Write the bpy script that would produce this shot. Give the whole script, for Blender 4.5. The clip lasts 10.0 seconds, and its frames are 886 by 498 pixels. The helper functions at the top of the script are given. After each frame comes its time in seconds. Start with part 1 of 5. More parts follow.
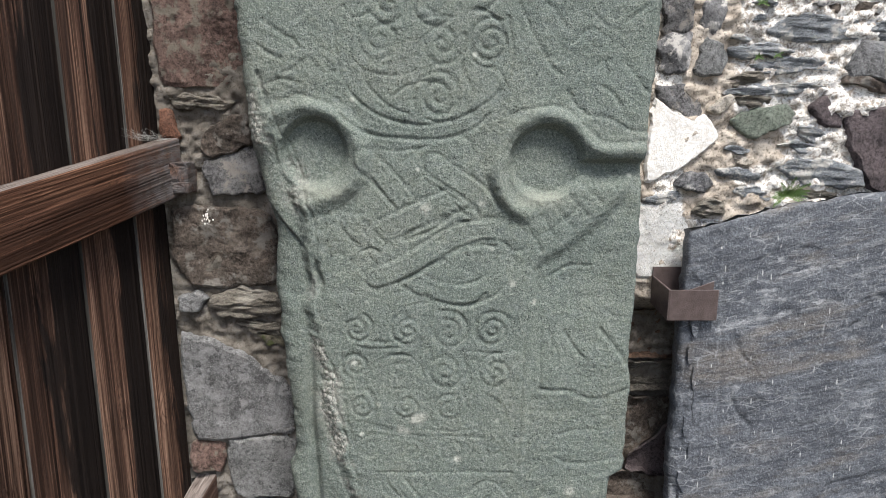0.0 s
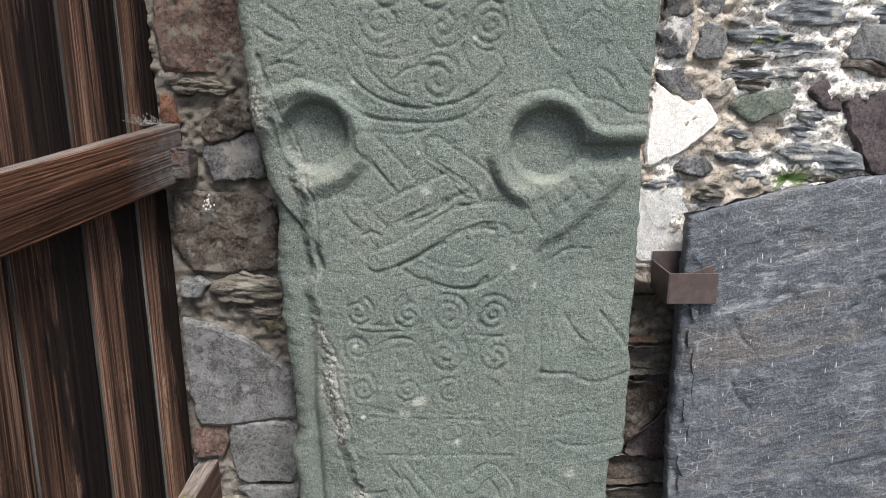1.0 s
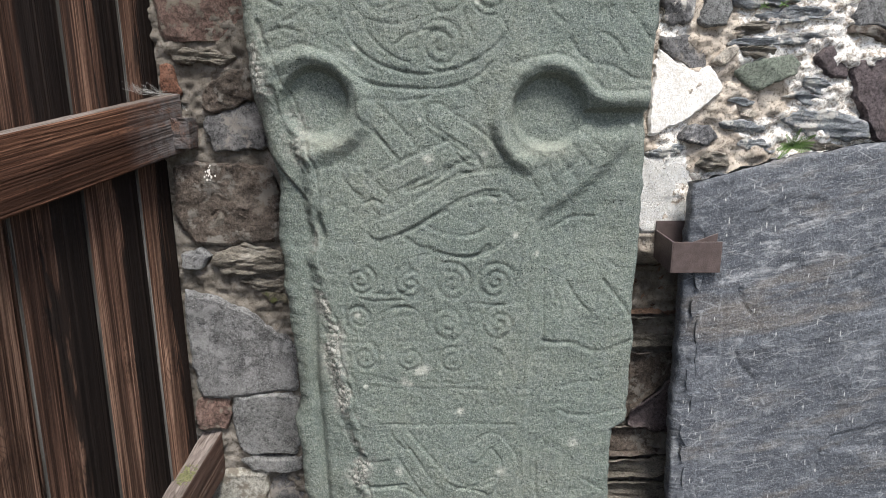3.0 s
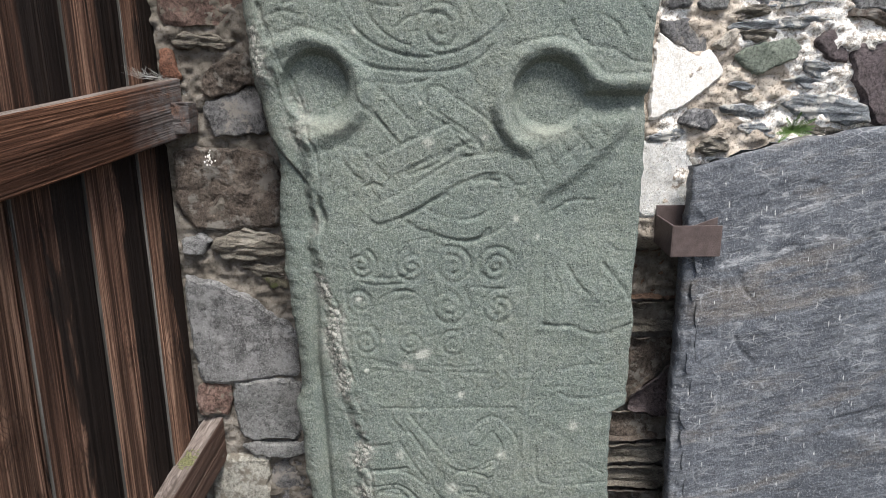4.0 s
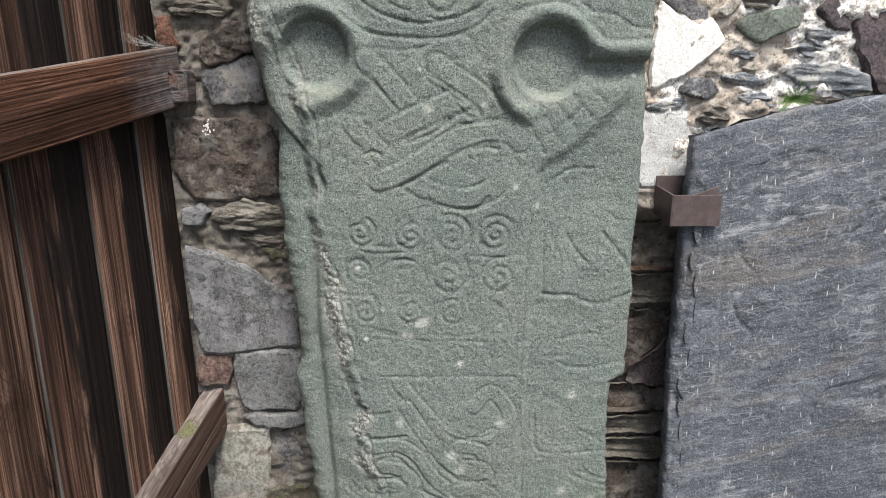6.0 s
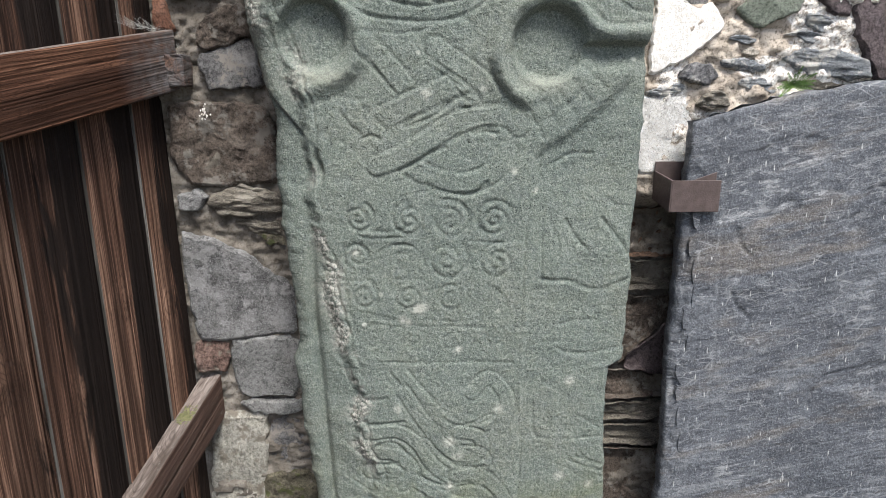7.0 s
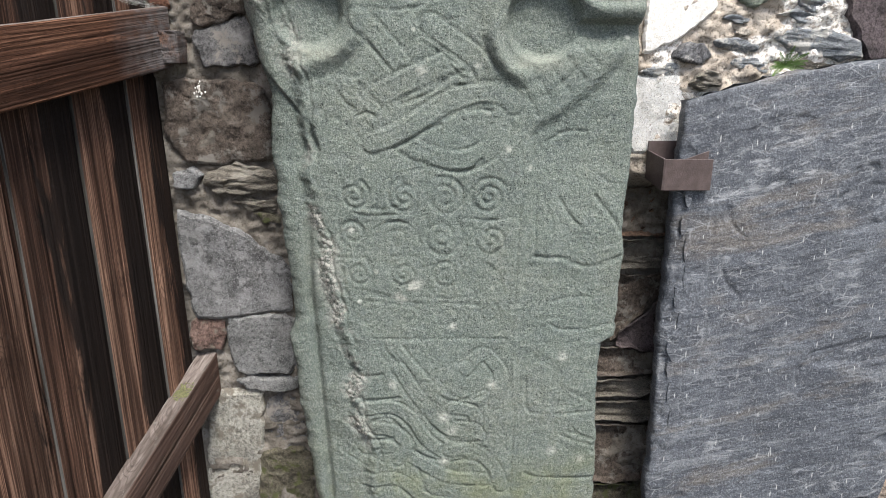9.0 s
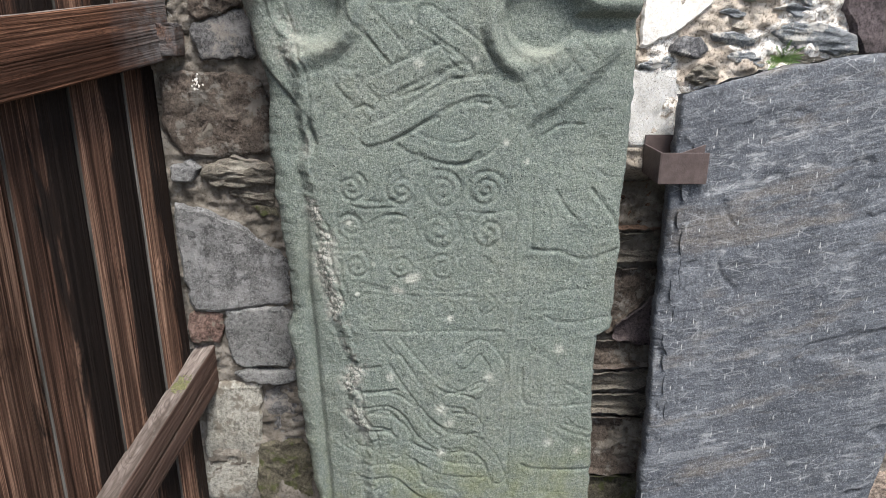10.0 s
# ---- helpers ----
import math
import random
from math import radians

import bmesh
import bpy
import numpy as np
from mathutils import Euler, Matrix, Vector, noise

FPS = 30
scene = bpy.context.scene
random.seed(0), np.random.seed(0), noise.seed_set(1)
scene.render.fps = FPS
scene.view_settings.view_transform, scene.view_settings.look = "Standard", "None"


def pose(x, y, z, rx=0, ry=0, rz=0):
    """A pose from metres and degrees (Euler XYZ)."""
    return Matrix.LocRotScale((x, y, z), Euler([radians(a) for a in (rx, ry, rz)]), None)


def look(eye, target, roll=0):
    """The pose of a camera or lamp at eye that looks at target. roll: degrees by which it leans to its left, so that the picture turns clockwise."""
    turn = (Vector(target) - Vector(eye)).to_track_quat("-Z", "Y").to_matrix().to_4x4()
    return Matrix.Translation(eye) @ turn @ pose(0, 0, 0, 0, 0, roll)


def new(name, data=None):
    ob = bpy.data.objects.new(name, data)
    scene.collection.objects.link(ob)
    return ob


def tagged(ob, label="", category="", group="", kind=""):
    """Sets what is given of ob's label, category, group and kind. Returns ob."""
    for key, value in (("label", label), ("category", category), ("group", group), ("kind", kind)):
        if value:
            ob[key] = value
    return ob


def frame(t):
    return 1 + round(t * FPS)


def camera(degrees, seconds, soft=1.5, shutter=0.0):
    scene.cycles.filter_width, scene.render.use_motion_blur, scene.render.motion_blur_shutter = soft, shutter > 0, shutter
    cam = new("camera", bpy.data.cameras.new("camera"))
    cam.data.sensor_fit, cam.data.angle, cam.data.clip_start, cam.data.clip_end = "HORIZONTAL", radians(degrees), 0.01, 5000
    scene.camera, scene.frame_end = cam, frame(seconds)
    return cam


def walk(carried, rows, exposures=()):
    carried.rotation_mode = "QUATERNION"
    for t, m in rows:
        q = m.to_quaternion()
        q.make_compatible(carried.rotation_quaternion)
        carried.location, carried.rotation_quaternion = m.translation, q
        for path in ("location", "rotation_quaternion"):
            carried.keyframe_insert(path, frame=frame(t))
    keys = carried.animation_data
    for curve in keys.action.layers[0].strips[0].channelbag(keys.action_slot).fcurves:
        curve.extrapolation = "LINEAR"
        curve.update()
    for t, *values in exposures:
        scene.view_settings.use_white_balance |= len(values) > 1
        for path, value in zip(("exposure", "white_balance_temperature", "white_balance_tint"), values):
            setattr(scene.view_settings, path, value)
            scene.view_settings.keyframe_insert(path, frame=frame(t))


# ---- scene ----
cam = camera(73.3, 10.0, soft=0.7)
METRES, EYE, TILT, LEAN, TURN = 0.17, 1.45, -11.0, 0.0, 0.0
ROWS = [
    (0.0, 0.0, 0.0, 0.0, 0.0, 0.0, -0.0),
    (0.5, -0.0007, -0.01, -0.0603, 0.02, -0.23, 0.06),
    (1.0, -0.005, -0.0205, -0.1317, 0.02, -0.41, 0.13),
    (1.5, 0.0065, -0.0182, -0.1971, 0.16, -0.59, 0.2),
    (2.0, 0.0104, -0.0122, -0.2643, 0.25, -0.8, 0.24),
    (2.5, 0.0084, 0.0009, -0.3217, 0.29, -1.02, 0.27),
    (4.0, -0.0176, -0.0033, -0.5056, 0.17, -1.72, 0.38),
    (4.5, -0.0112, -0.0138, -0.5517, 0.23, -2.05, 0.39),
    (5.0, -0.0114, -0.0163, -0.6109, 0.22, -2.34, 0.39),
    (5.5, -0.0152, -0.0152, -0.6582, 0.18, -2.65, 0.36),
    (7.0, -0.0376, 0.01, -0.8007, -0.19, -3.59, 0.23),
    (7.5, -0.0454, 0.0011, -0.8351, -0.36, -3.89, 0.2),
    (8.0, -0.0513, -0.0121, -0.8803, -0.54, -4.11, 0.18),
    (8.5, -0.0489, -0.0321, -0.9014, -0.64, -4.41, 0.14),
    (9.0, -0.0499, -0.0547, -0.9254, -0.78, -4.66, 0.09),
    (9.5, -0.0502, -0.0715, -0.9417, -0.91, -4.87, 0.03),
    (10.0, -0.0493, -0.0817, -0.9552, -1.02, -5.07, -0.01),
]
walk(cam, [(t, pose(0, 0, EYE, TILT, LEAN, TURN) @ pose(METRES * x, METRES * y, METRES * z, 90 + pitch, roll, yaw)) for t, x, y, z, yaw, pitch, roll in ROWS], exposures=[(0.0, 0.75), (10.0, 0.92)])

# ---- world, sun, exposure ----
world = bpy.data.worlds.new("overcast_sky")
scene.world = world
world.use_nodes = True
wn = world.node_tree
sky = wn.nodes.new("ShaderNodeTexSky")
sky.sky_type, sky.sun_disc = "NISHITA", False
SUN_FROM = Vector((0.22, -0.6, 1.3)).normalized()
sky.sun_elevation = math.asin(SUN_FROM.z)
sky.sun_rotation = math.atan2(SUN_FROM.x, SUN_FROM.y)
sky.air_density, sky.dust_density, sky.ozone_density = 1.0, 3.0, 0.8
wn.links.new(sky.outputs[0], wn.nodes["Background"].inputs[0])
wn.nodes["Background"].inputs[1].default_value = 0.125
sun = new("sun", bpy.data.lights.new("sun", "SUN"))
sun.data.energy, sun.data.angle, sun.data.color = 3.4, radians(20), (0.99, 0.985, 0.955)
sun.matrix_world = look(SUN_FROM * 20, (0, 0, 0))

# ---- helpers ----
def lin(v, a, b):
    return np.clip((v - a) / (b - a), 0, 1)


def smooth(v, a, b):
    q = lin(v, a, b)
    return q * q * (3 - 2 * q)


TABLES = {}


def vnoise(x, y, seed):
    """Smooth noise in -1..1 over two arrays."""
    if seed not in TABLES:
        TABLES[seed] = np.random.RandomState(seed).uniform(-1, 1, (256, 256))
    table = TABLES[seed]
    xi, yi = np.floor(x).astype(int), np.floor(y).astype(int)
    fx, fy = x - xi, y - yi
    fx, fy = fx * fx * (3 - 2 * fx), fy * fy * (3 - 2 * fy)
    a, b = table[xi % 256, yi % 256], table[(xi + 1) % 256, yi % 256]
    c, d = table[xi % 256, (yi + 1) % 256], table[(xi + 1) % 256, (yi + 1) % 256]
    return (a * (1 - fx) + b * fx) * (1 - fy) + (c * (1 - fx) + d * fx) * fy


def fractal(x, y, seed, octaves=4):
    return sum(vnoise(x * 2 ** k, y * 2 ** k, seed + k) * 0.5 ** k for k in range(octaves))


def thing(name, at, label, category, group="", kind=""):
    ob = new(name)
    ob.location = at
    ob.empty_display_size = 0.05
    return tagged(ob, label, category, group, kind)


def part(name, bm, material, parent=None, label="", shade=True):
    """Link a bmesh or a mesh as one mesh object, under a thing or a part if given."""
    if isinstance(bm, bpy.types.Mesh):
        me = bm
    else:
        me = bpy.data.meshes.new(name)
        bm.normal_update()
        bm.to_mesh(me)
        bm.free()
    if not me.materials:
        for m in material if isinstance(material, (list, tuple)) else (material,):
            me.materials.append(m)
    if shade:
        me.shade_smooth()
    ob = new(name, me)
    if parent:
        ob.parent = parent
        base = Vector((0, 0, 0))
        up = parent
        while up:
            base = base + up.location
            up = up.parent
        ob.matrix_parent_inverse = Matrix.Translation(-base)
    return tagged(ob, label)


def grid_mesh(name, co, rows, cols, extra_faces=()):
    """A mesh from a rows x cols x 3 array."""
    me = bpy.data.meshes.new(name)
    i = np.arange(rows * cols).reshape(rows, cols)
    quads = np.stack([i[:-1, :-1], i[:-1, 1:], i[1:, 1:], i[1:, :-1]], -1).reshape(-1, 4)
    me.from_pydata(co.reshape(-1, 3).tolist(), [], quads.tolist() + list(extra_faces))
    return me


def box(bm, corners, bevel=0.0, seg=2):
    """A closed box of eight corners (four below, four above, each round the same way)."""
    v = [bm.verts.new(c) for c in corners]
    fs = [bm.faces.new([v[i] for i in q]) for q in ((3, 2, 1, 0), (4, 5, 6, 7), (0, 1, 5, 4), (1, 2, 6, 5), (2, 3, 7, 6), (3, 0, 4, 7))]
    bmesh.ops.recalc_face_normals(bm, faces=fs)
    if bevel:
        es = list({e for f in fs for e in f.edges})
        bmesh.ops.bevel(bm, geom=es, offset=bevel, segments=seg, affect="EDGES", profile=0.6)
    return fs


def prism(bm, lo, hi, bevel=0.0):
    (a, b, c), (d, e, f) = lo, hi
    return box(bm, [(a, b, c), (d, b, c), (d, e, c), (a, e, c), (a, b, f), (d, b, f), (d, e, f), (a, e, f)], bevel)


# ---- materials ----
class Nodes:
    def __init__(self, name):
        self.m = bpy.data.materials.new(name)
        self.m.use_nodes = True
        self.t = self.m.node_tree
        self.b = self.t.nodes["Principled BSDF"]
        self.co = self.t.nodes.new("ShaderNodeTexCoord").outputs["Object"]
        self.rand = self.t.nodes.new("ShaderNodeObjectInfo").outputs["Random"]

    def link(self, a, b):
        self.t.links.new(a, b)

    def mapped(self, scale, shift=False, turn=(0, 0, 0)):
        first = self.t.nodes.new("ShaderNodeMapping")
        first.inputs["Rotation"].default_value = [radians(v) for v in turn]
        self.link(self.co, first.inputs["Vector"])
        n = self.t.nodes.new("ShaderNodeMapping")
        n.inputs["Scale"].default_value = scale
        self.link(first.outputs[0], n.inputs["Vector"])
        if shift:
            c = self.t.nodes.new("ShaderNodeCombineXYZ")
            k = self.math("MULTIPLY", self.rand, 37.0)
            for i in range(3):
                self.link(k, c.inputs[i])
            self.link(c.outputs[0], n.inputs["Location"])
        return n.outputs[0]

    def math(self, op, a, b=0.0, clamp=False):
        n = self.t.nodes.new("ShaderNodeMath")
        n.operation, n.use_clamp = op, clamp
        for i, v in enumerate((a, b)):
            if isinstance(v, (int, float)):
                n.inputs[i].default_value = v
            else:
                self.link(v, n.inputs[i])
        return n.outputs[0]

    def noise(self, vec, scale, detail=6.0, rough=0.6, bend=0.0):
        n = self.t.nodes.new("ShaderNodeTexNoise")
        n.inputs["Scale"].default_value, n.inputs["Detail"].default_value = scale, detail
        n.inputs["Roughness"].default_value, n.inputs["Distortion"].default_value = rough, bend
        self.link(vec, n.inputs["Vector"])
        return n.outputs["Fac"]

    def voronoi(self, vec, scale, feature="F1"):
        n = self.t.nodes.new("ShaderNodeTexVoronoi")
        n.feature = feature
        n.inputs["Scale"].default_value = scale
        self.link(vec, n.inputs["Vector"])
        return n.outputs["Distance"]

    def ramp(self, fac, *stops):
        n = self.t.nodes.new("ShaderNodeValToRGB")
        e = n.color_ramp.elements
        while len(e) < len(stops):
            e.new(0.5)
        for el, (p, c) in zip(e, stops):
            el.position = p
            el.color = (*c, 1) if isinstance(c, (list, tuple)) else (c, c, c, 1)
        self.link(fac, n.inputs[0])
        return n.outputs[0]

    def mix(self, fac, a, b, mode="MIX"):
        n = self.t.nodes.new("ShaderNodeMix")
        n.data_type, n.blend_type = "RGBA", mode
        for k, v in ((0, fac), (6, a), (7, b)):
            if isinstance(v, (int, float)):
                n.inputs[k].default_value = v
            elif isinstance(v, tuple):
                n.inputs[k].default_value = (*v, 1)
            else:
                self.link(v, n.inputs[k])
        return n.outputs[2]

    def attribute(self, name):
        n = self.t.nodes.new("ShaderNodeAttribute")
        n.attribute_name = name
        return n.outputs["Fac"]

    def bump(self, height, dist, strength=1.0, under=None):
        n = self.t.nodes.new("ShaderNodeBump")
        n.inputs["Distance"].default_value, n.inputs["Strength"].default_value = dist, strength
        self.link(height, n.inputs["Height"])
        if under is not None:
            self.link(under, n.inputs["Normal"])
        return n.outputs[0]

    def done(self, color, rough=0.85, normal=None, metal=0.0, spec=0.4):
        for k, v in (("Base Color", color), ("Roughness", rough), ("Metallic", metal), ("Specular IOR Level", spec)):
            if isinstance(v, (int, float)):
                self.b.inputs[k].default_value = v
            elif isinstance(v, tuple):
                self.b.inputs[k].default_value = (*v, 1)
            else:
                self.link(v, self.b.inputs[k])
        if normal is not None:
            self.link(normal, self.b.inputs["Normal"])
        return self.m


def rock(name, dark, mid, light, grain=1.0, layered=False, fleck=None, patch=None, rough=0.85, bump=1.0, bite=1.0):
    """Rubble stone: broad stains, crystals, and pits; layered: split along near-level beds."""
    n = Nodes(name)
    vec = n.mapped((1, 1, 7) if layered else (1, 1, 1), True, (0, 6, 0) if layered else (0, 0, 0))
    broad = n.noise(vec, 14 * grain, 8, 0.62, 0.3)
    fine = n.noise(vec, 130 * grain, 6, 0.75)
    speck = n.noise(n.mapped((1, 1, 1), True), 420, 3, 0.8)
    base = n.ramp(broad, (0.3, dark), (0.5, mid), (0.72, light))
    base = n.mix(n.ramp(fine, (0.46, 0.0), (0.6, 0.65)), base, tuple(min(1, c * 1.7 + 0.03) for c in mid))
    base = n.mix(n.ramp(fine, (0.36, 0.7 * bite), (0.47, 0.0)), base, tuple(c * 0.4 for c in dark))
    base = n.mix(n.ramp(speck, (0.36, 0.7 * bite), (0.47, 0.0)), base, tuple(c * 0.35 for c in dark))
    stain = n.noise(n.mapped((1, 1, 1), True), 11, 5, 0.6, 0.8)
    base = n.mix(bite * 0.8, base, n.ramp(stain, (0.34, 0.45), (0.5, 0.95), (0.66, 1.0)), "MULTIPLY")
    base = n.mix(n.ramp(stain, (0.57, 0.0), (0.68, 0.45 * bite)), base, tuple(min(0.85, c * 1.5 + 0.05) for c in light))
    if patch:
        base = n.mix(n.ramp(n.noise(n.mapped((1, 1, 1), True), 30, 7, 0.7), (0.53, 0.0), (0.6, 0.9)), base, patch)
    if fleck:
        base = n.mix(n.ramp(speck, (0.56, 0.0), (0.64, 0.85)), base, fleck)
    h = n.math("ADD", n.math("MULTIPLY", broad, 0.7), n.math("MULTIPLY", fine, 0.5))
    nor = n.bump(h, 0.011 * bump, 1.0)
    nor = n.bump(speck, 0.004 * bump, 0.9, nor)
    return n.done(base, rough, nor)


STONE = {
    "red": rock("red_sandstone", (0.085, 0.05, 0.04), (0.155, 0.095, 0.076), (0.23, 0.155, 0.125), 1.0, patch=(0.20, 0.175, 0.14)),
    "brown": rock("brown_rubble", (0.05, 0.038, 0.03), (0.108, 0.082, 0.064), (0.19, 0.155, 0.125), 1.0, patch=(0.23, 0.21, 0.185)),
    "rust": rock("rusty_rubble", (0.06, 0.035, 0.024), (0.14, 0.08, 0.05), (0.2, 0.13, 0.09)),
    "grey": rock("grey_rubble", (0.105, 0.102, 0.102), (0.175, 0.172, 0.17), (0.26, 0.255, 0.25), 1.0, fleck=(0.45, 0.45, 0.45), patch=(0.3, 0.295, 0.29)),
    "greyd": rock("dark_grey_rubble", (0.09, 0.09, 0.09), (0.19, 0.19, 0.186), (0.29, 0.28, 0.27), fleck=(0.4, 0.4, 0.38)),
    "dark": rock("dark_whinstone", (0.06, 0.058, 0.06), (0.15, 0.145, 0.145), (0.26, 0.25, 0.24), 1.2, patch=(0.3, 0.27, 0.24)),
    "limed": rock("limed_whinstone", (0.08, 0.08, 0.085), (0.19, 0.185, 0.188), (0.33, 0.32, 0.31), 1.2, patch=(0.74, 0.7, 0.65)),
    "shale": rock("brown_shale", (0.09, 0.076, 0.06), (0.21, 0.185, 0.15), (0.34, 0.31, 0.26), 1.0, True),
    "slate": rock("blue_slate_rubble", (0.1, 0.11, 0.12), (0.27, 0.285, 0.3), (0.5, 0.51, 0.52), 1.2, True, patch=(0.66, 0.63, 0.58)),
    "green": rock("green_stone", (0.10, 0.12, 0.095), (0.19, 0.215, 0.17), (0.30, 0.32, 0.26), 1.3),
    "purple": rock("purple_stone", (0.055, 0.04, 0.042), (0.105, 0.08, 0.082), (0.17, 0.135, 0.13), 1.1),
    "pale": rock("pale_stone", (0.24, 0.225, 0.19), (0.38, 0.36, 0.31), (0.5, 0.48, 0.43), 1.0, patch=(0.22, 0.19, 0.15)),
    "pinkst": rock("pinkish_stone", (0.2, 0.155, 0.12), (0.32, 0.25, 0.2), (0.4, 0.34, 0.28)),
    "moss": rock("mossy_stone", (0.06, 0.05, 0.036), (0.11, 0.095, 0.065), (0.17, 0.155, 0.1), patch=(0.085, 0.095, 0.03)),
    "white": rock("limewashed_stone", (0.72, 0.665, 0.595), (0.8, 0.755, 0.69), (0.84, 0.805, 0.755), 1.0, bump=0.4, bite=0.25),
    "roughcast": rock("roughcast_lime", (0.74, 0.7, 0.64), (0.85, 0.82, 0.77), (0.9, 0.88, 0.84), 1.6, fleck=(0.1, 0.085, 0.07), bump=1.0, bite=0.3),
    "cream": rock("cream_stone", (0.38, 0.33, 0.27), (0.56, 0.5, 0.42), (0.68, 0.62, 0.55), 1.0),
    "brick": rock("orange_brick", (0.12, 0.05, 0.03), (0.21, 0.09, 0.052), (0.27, 0.15, 0.105), 1.6),
}


def mortar_material():
    n = Nodes("lime_mortar")
    vec = n.mapped((1, 1, 1))
    a, b, c = n.noise(vec, 22, 8, 0.65), n.noise(vec, 160, 5, 0.75), n.noise(vec, 9, 4, 0.55)
    # cold is about three times darker than tan, as well as greyer
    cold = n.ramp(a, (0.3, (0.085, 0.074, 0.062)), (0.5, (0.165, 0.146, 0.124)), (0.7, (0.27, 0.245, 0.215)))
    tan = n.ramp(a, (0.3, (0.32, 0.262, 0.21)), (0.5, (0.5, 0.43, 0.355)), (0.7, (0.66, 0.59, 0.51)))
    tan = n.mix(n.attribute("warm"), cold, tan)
    white = n.ramp(a, (0.34, (0.6, 0.53, 0.45)), (0.43, (0.85, 0.805, 0.745)), (0.58, (0.9, 0.87, 0.825)))
    crumb = n.noise(vec, 120, 6, 0.75, 0.4)
    white = n.mix(n.ramp(crumb, (0.43, 0.85), (0.49, 0.0)), white, (0.38, 0.31, 0.245))
    white = n.mix(n.ramp(n.noise(vec, 48, 6, 0.7, 0.6), (0.36, 0.9), (0.46, 0.0)), white, (0.32, 0.262, 0.205))
    lime = n.math("ADD", n.attribute("lime"), n.math("MULTIPLY", n.math("SUBTRACT", c, 0.5), 1.6))
    col = n.mix(n.ramp(lime, (0.42, 0.0), (0.55, 1.0)), tan, white)
    col = n.mix(n.ramp(b, (0.38, 0.75), (0.49, 0.0)), col, (0.085, 0.067, 0.05))
    nor = n.bump(n.math("ADD", a, n.math("MULTIPLY", b, 0.5)), 0.009, 0.9)
    return n.done(col, 0.95, nor, spec=0.2)


def slab_material():
    n = Nodes("green_carved_stone")
    vec = n.mapped((1, 1, 1))
    broad, mid = n.noise(vec, 5, 6, 0.6), n.noise(vec, 42, 5, 0.65)
    grain, dots = n.noise(vec, 370, 2, 0.7), n.voronoi(vec, 190)
    rind = n.noise(vec, 150, 4, 0.7)
    pits = n.math("MULTIPLY", n.ramp(dots, (0.16, 1.0), (0.30, 0.0)), n.ramp(n.noise(vec, 60, 3, 0.6), (0.47, 0.0), (0.58, 1.0)))
    col = n.ramp(broad, (0.3, (0.108, 0.133, 0.118)), (0.5, (0.137, 0.159, 0.134)), (0.7, (0.168, 0.177, 0.143)))
    col = n.mix(n.ramp(mid, (0.42, 0.0), (0.68, 0.45)), col, (0.147, 0.163, 0.163))
    col = n.mix(n.ramp(grain, (0.5, 0.0), (0.6, 0.7)), col, (0.255, 0.28, 0.24))
    col = n.mix(n.ramp(grain, (0.38, 0.52), (0.47, 0.0)), col, (0.075, 0.09, 0.079))
    col = n.mix(n.ramp(rind, (0.4, 0.5), (0.49, 0.0)), col, (0.088, 0.104, 0.094))
    col = n.mix(n.ramp(rind, (0.54, 0.0), (0.66, 0.5)), col, (0.225, 0.245, 0.205))
    col = n.mix(n.math("MULTIPLY", pits, 0.8), col, (0.03, 0.036, 0.033))
    pale = n.math("MULTIPLY", n.ramp(n.noise(vec, 120, 4, 0.75), (0.4, 0.0), (0.54, 1.0)), n.attribute("chip"), True)
    col = n.mix(pale, col, (0.36, 0.35, 0.31))
    col = n.mix(n.math("MULTIPLY", n.ramp(n.voronoi(vec, 105, "DISTANCE_TO_EDGE"), (0.0, 0.9), (0.09, 0.0)), n.attribute("chip"), True), col, (0.07, 0.075, 0.065))
    # pale tone that paints the light caught on the hollows' lower lips
    lit_lip = n.math("MULTIPLY", n.ramp(n.noise(vec, 30, 5, 0.7), (0.3, 0.2), (0.7, 0.6)), n.attribute("lit_lip"), True)
    col = n.mix(lit_lip, col, (0.33, 0.335, 0.27))
    spots = n.math("MULTIPLY", n.ramp(n.voronoi(vec, 17), (0.06, 1.0), (0.11, 0.0)), n.ramp(n.noise(vec, 11, 2, 0.5), (0.55, 0.0), (0.62, 0.8)))
    col = n.mix(spots, col, (0.42, 0.43, 0.37))
    lichen = n.math("MULTIPLY", n.ramp(n.noise(vec, 150, 4, 0.7), (0.36, 0.2), (0.52, 1.0)), n.attribute("lichen"), True)
    col = n.mix(lichen, col, (0.38, 0.385, 0.335))
    moss = n.math("MULTIPLY", n.ramp(n.noise(vec, 13, 6, 0.65), (0.4, 0.0), (0.65, 0.42)), n.attribute("moss"), True)
    col = n.mix(moss, col, (0.17, 0.175, 0.065))
    h = n.math("SUBTRACT", grain, n.math("MULTIPLY", pits, 0.8))
    nor = n.bump(rind, 0.003, 0.8)
    nor = n.bump(h, 0.0021, 0.9, nor)
    crumb = n.math("MULTIPLY", n.voronoi(vec, 105), n.attribute("chip"))
    nor = n.bump(crumb, -0.004, 0.8, nor)
    return n.done(col, 0.9, nor, spec=0.25)


